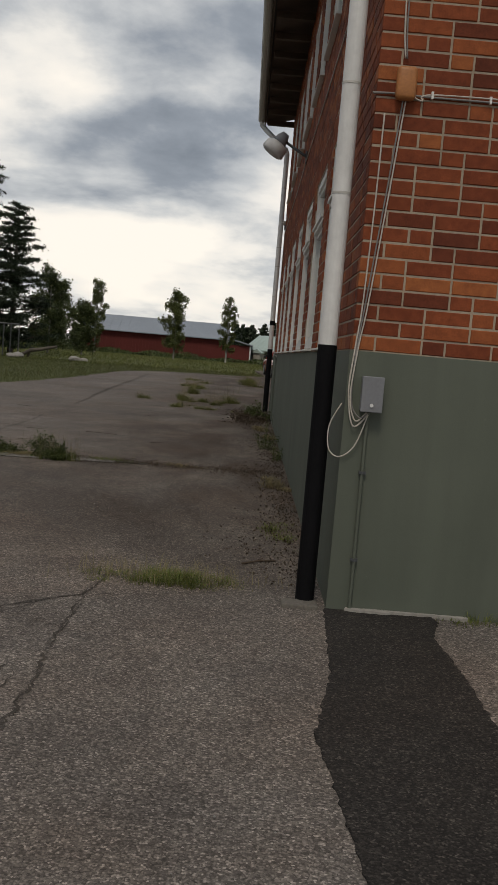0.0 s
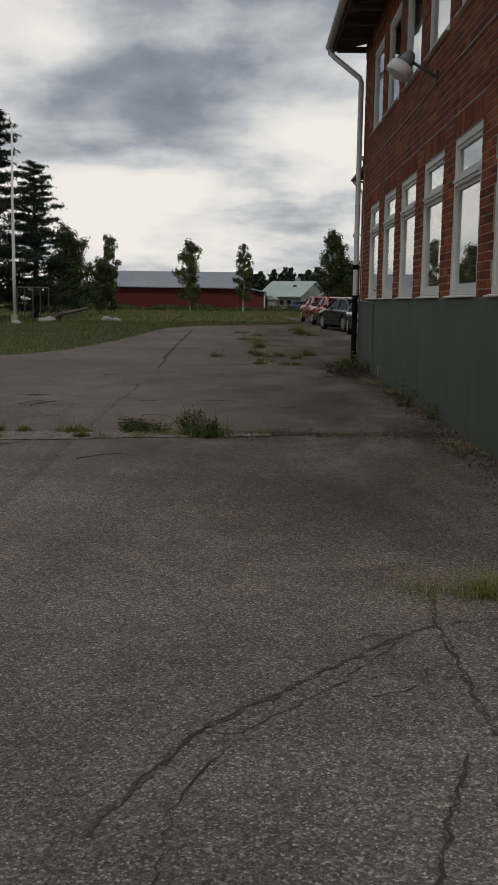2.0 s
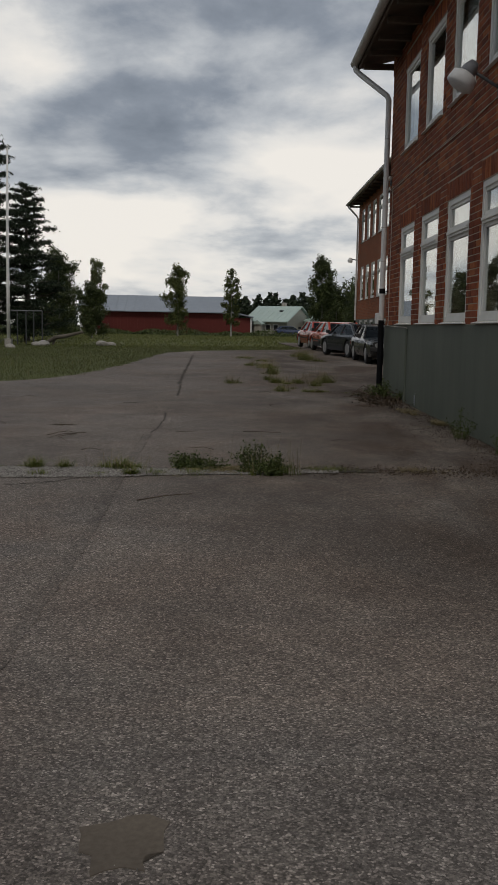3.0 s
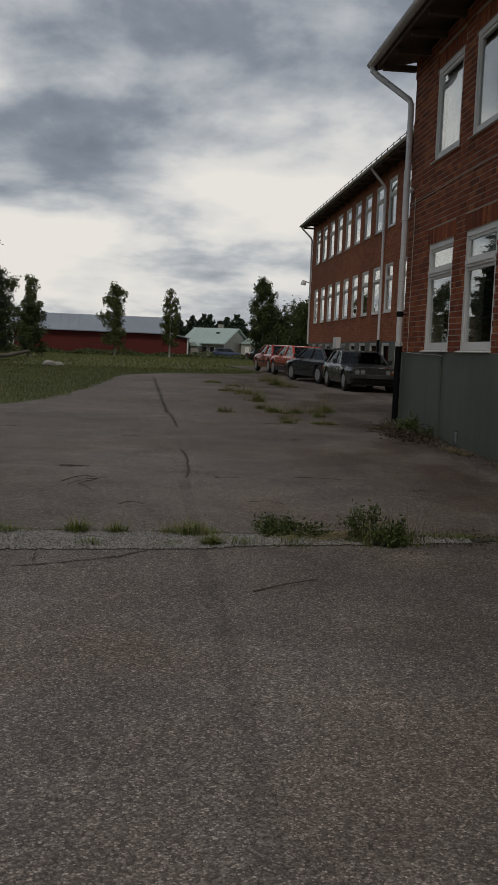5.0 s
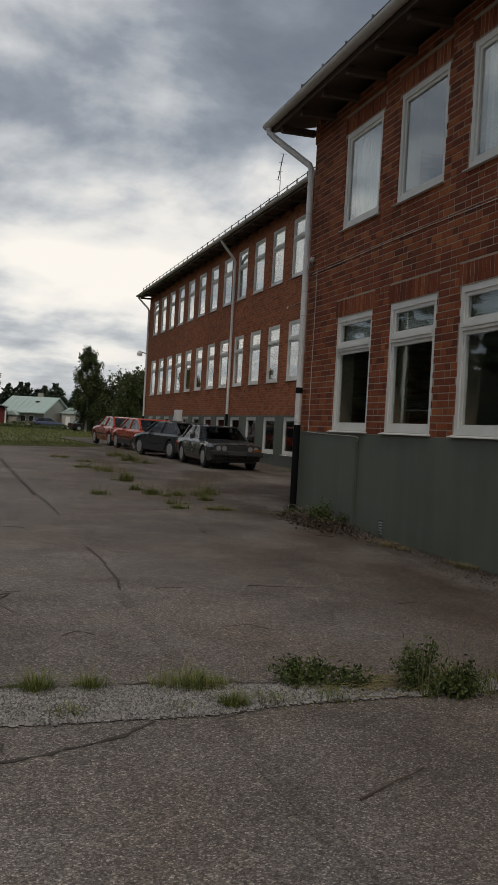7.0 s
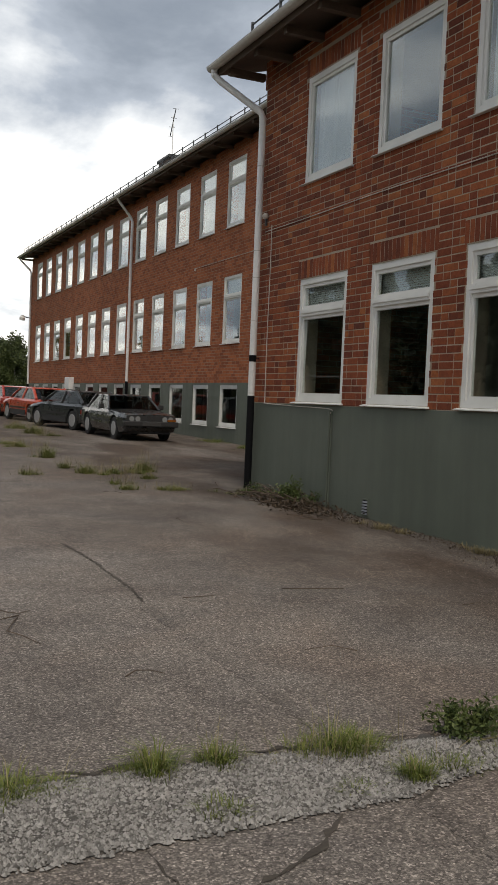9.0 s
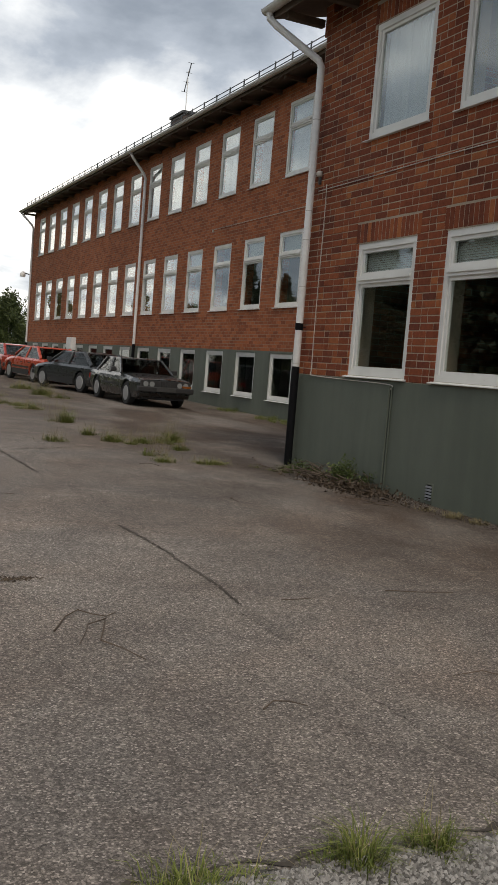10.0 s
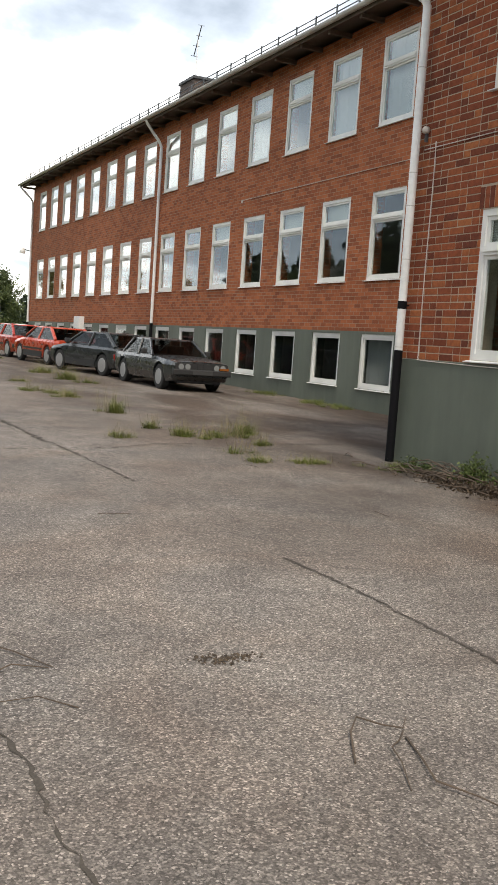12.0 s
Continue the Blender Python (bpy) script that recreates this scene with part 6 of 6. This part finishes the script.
twig([(-2.85, 8.705), (-2.66, 8.585), (-2.38, 8.585)], "thin dead twig on the asphalt")
twig([(-6.2, 9.8), (-6.1, 9.6), (-5.98, 9.4)], "thin dead twig on the asphalt")
twig([(-6.3, 9.35), (-6.15, 9.45), (-6.0, 9.4)], "thin dead twig on the asphalt")
twig([(-0.50, 0.93), (-0.39, 1.0), (-0.27, 1.09)], "pale dry stick near the wall", 0.007)
for k in range(9):
    x, y, a = RNG.uniform(-6.5, -1.5), RNG.uniform(7, 16), RNG.uniform(0, 6.28)
    d = RNG.uniform(0.08, 0.22)
    twig([(x, y), (x + d * math.cos(a), y + d * math.sin(a)), (x + 2 * d * math.cos(a + 0.4), y + 2 * d * math.sin(a + 0.4))], "small dead twig on the asphalt", 0.0028)
t = thing("dirt_clod", pose(-5.2, 9.31, gz(9.31, -5.2)), "flattened dark clod of dirt on the asphalt", "dirt")
P = np.c_[RNG.normal(size=(130, 2)) * np.array([[0.09, 0.035]]), RNG.uniform(0.0, 0.008, 130)]
stones(P, 0.004, 0.012, M["debris"], t)

# leaf litter along the foot of the wall, and a heap of branches
t = thing("leaf_litter", pose(0, 0, 0), "brown leaf litter drifted along the plinth", "litter", kind="stuff")
n = 5200
y = RNG.uniform(0.4, 15.3, n)
x = -0.02 - np.abs(RNG.normal(size=n)) * (0.16 + 0.14 * np.sin(y * 0.9) ** 2)
V, F = leaves(np.c_[x, y, SLOPE * y + RNG.uniform(0.004, 0.02, n)], 0.009, 0.6)
pydata("foliage", V, F, M["debris"], t, kind="stuff")
n = 2600
x = RNG.uniform(-2.6, -0.05, n)
y = 5.6 + RNG.normal(size=n) * 0.17
V, F = leaves(np.c_[x, y, SLOPE * y + 0.01 * np.minimum(0, x + 1.5) + RNG.uniform(0.004, 0.015, n)], 0.008, 0.6)
pydata("foliage", V, F, M["debris"], t, kind="stuff")
t = thing("straw", pose(0, 0, 0), "dry straw lying between the weeds", "straw", kind="stuff")
bm = bmesh.new()
for _ in range(260):
    x, y, a, d = -3.0 + RNG.normal() * 0.16, 5.57 + RNG.normal() * 0.07, RNG.uniform(0, 6.28), RNG.uniform(0.05, 0.16)
    tube(bm, [(x, y, gz(y, x) + RNG.uniform(0.01, 0.05)), (x + d * math.cos(a), y + d * math.sin(a) * 0.5, gz(y, x) + RNG.uniform(0.01, 0.05))], 0.0018, 3)
part("straw_mat", bm, M["dry_grass"], t)
t = thing("branch_heap", pose(-0.45, 13.6, gz(13.6)), "heap of cut branches and dead leaves against the plinth", "branches")
bm = bmesh.new()
for _ in range(70):
    x, y, a, d = RNG.normal() * 0.20, RNG.normal() * 0.75, RNG.normal() * 0.35 + 1.57, RNG.uniform(0.3, 0.75)
    z = RNG.uniform(0.01, 0.26) * max(0.2, 1 - abs(y))
    tube(bm, [(x, y, z), (x + d * 0.5 * math.cos(a), y + d * 0.5 * math.sin(a), z + RNG.uniform(-0.01, 0.06)), (x + d * math.cos(a), y + d * math.sin(a), max(0.0, z - 0.02))], [0.009, 0.006, 0.003], 5)
tagged(part("brushwood", bm, M["twig"], t), kind="stuff")
P = np.c_[RNG.normal(size=2000) * 0.15, RNG.normal(size=2000) * 0.5 - 0.35, np.abs(RNG.normal(size=2000)) * 0.05]
V, F = leaves(P, 0.022, 0.5)
pydata("litter", V, F, M["debris"], t, kind="stuff")
weed_bush(-0.30, 13.55, 0.34, 0.36, 26, 26, "green weeds growing through the branch heap", 0.02)
weed_bush(-0.35, 14.6, 0.25, 0.20, 16, 18, "green weeds beside the downpipe", 0.018)
tuft(-0.4, 14.9, 0.4, 300, 0.14, "grass at the foot of the downpipe", flat=1.2)
tuft(-0.2, 11.5, 0.2, 220, 0.14, "brown grass along the plinth", "dry_grass", flat=3.0)
tuft(-0.15, 9.8, 0.2, 220, 0.12, "brown grass along the plinth", "dry_grass", flat=3.0)
tuft(0.85, -0.06, 0.22, 160, 0.12, "thin grass along the end wall's foot", flat=0.3)
tuft(-0.2, 2.2, 0.18, 220, 0.10, "thin grass along the plinth", flat=4.0)
tuft(-0.2, 4.6, 0.18, 260, 0.14, "thin grass along the plinth", "dry_grass", flat=4.0)

# ---- bricks of the end wall, near the start ----


def brick_mesh(ln, deep, h=0.075):
    bm = boxes((0, ln, 0, deep, 0, h))
    bmesh.ops.bevel(bm, geom=[e for e in bm.edges if all(v.co.y < 1e-6 for v in e.verts)], offset=0.004, segments=1, affect="EDGES")
    return mesh_of(bm, "brick", M["brick_piece"])


KINDS = {}
rng = random.Random(21)
V, F = [], []
rows = int((EAVE1 - HP) / COURSE)
for row in range(rows):
    z = HP + 0.008 + row * COURSE
    # quoin alternates a stretcher and a header at the corner
    x, k = 0.0, row % 3
    first = True
    while x < 4.2:
        ln = (0.25 if row % 2 else 0.12) if first else (0.25, 0.25, 0.12)[k % 3]
        deep = 0.12 if first else 0.06
        if x < 1.3 and z < 3.9:
            if (ln, deep) not in KINDS:
                KINDS[ln, deep] = brick_mesh(ln, deep)
            o = new("brick", KINDS[ln, deep])
            o.parent = gable
            o.location = (x, rng.uniform(-0.0025, 0.0025), z)
        else:
            d = rng.uniform(-0.002, 0.002)
            c = len(V)
            for yy in (0.06, d):
                V += [(x, yy, z), (x + ln, yy, z), (x + ln, yy, z + 0.075), (x, yy, z + 0.075)]
            F += [(c + 4, c + 5, c + 6, c + 7), (c, c + 1, c + 5, c + 4), (c + 1, c + 2, c + 6, c + 5), (c + 2, c + 3, c + 7, c + 6), (c + 3, c, c + 4, c + 7)]
        x += ln + 0.0117
        k += 1
        first = False
pydata("brick_facing", V, F, M["brick"], gable, kind="stuff")
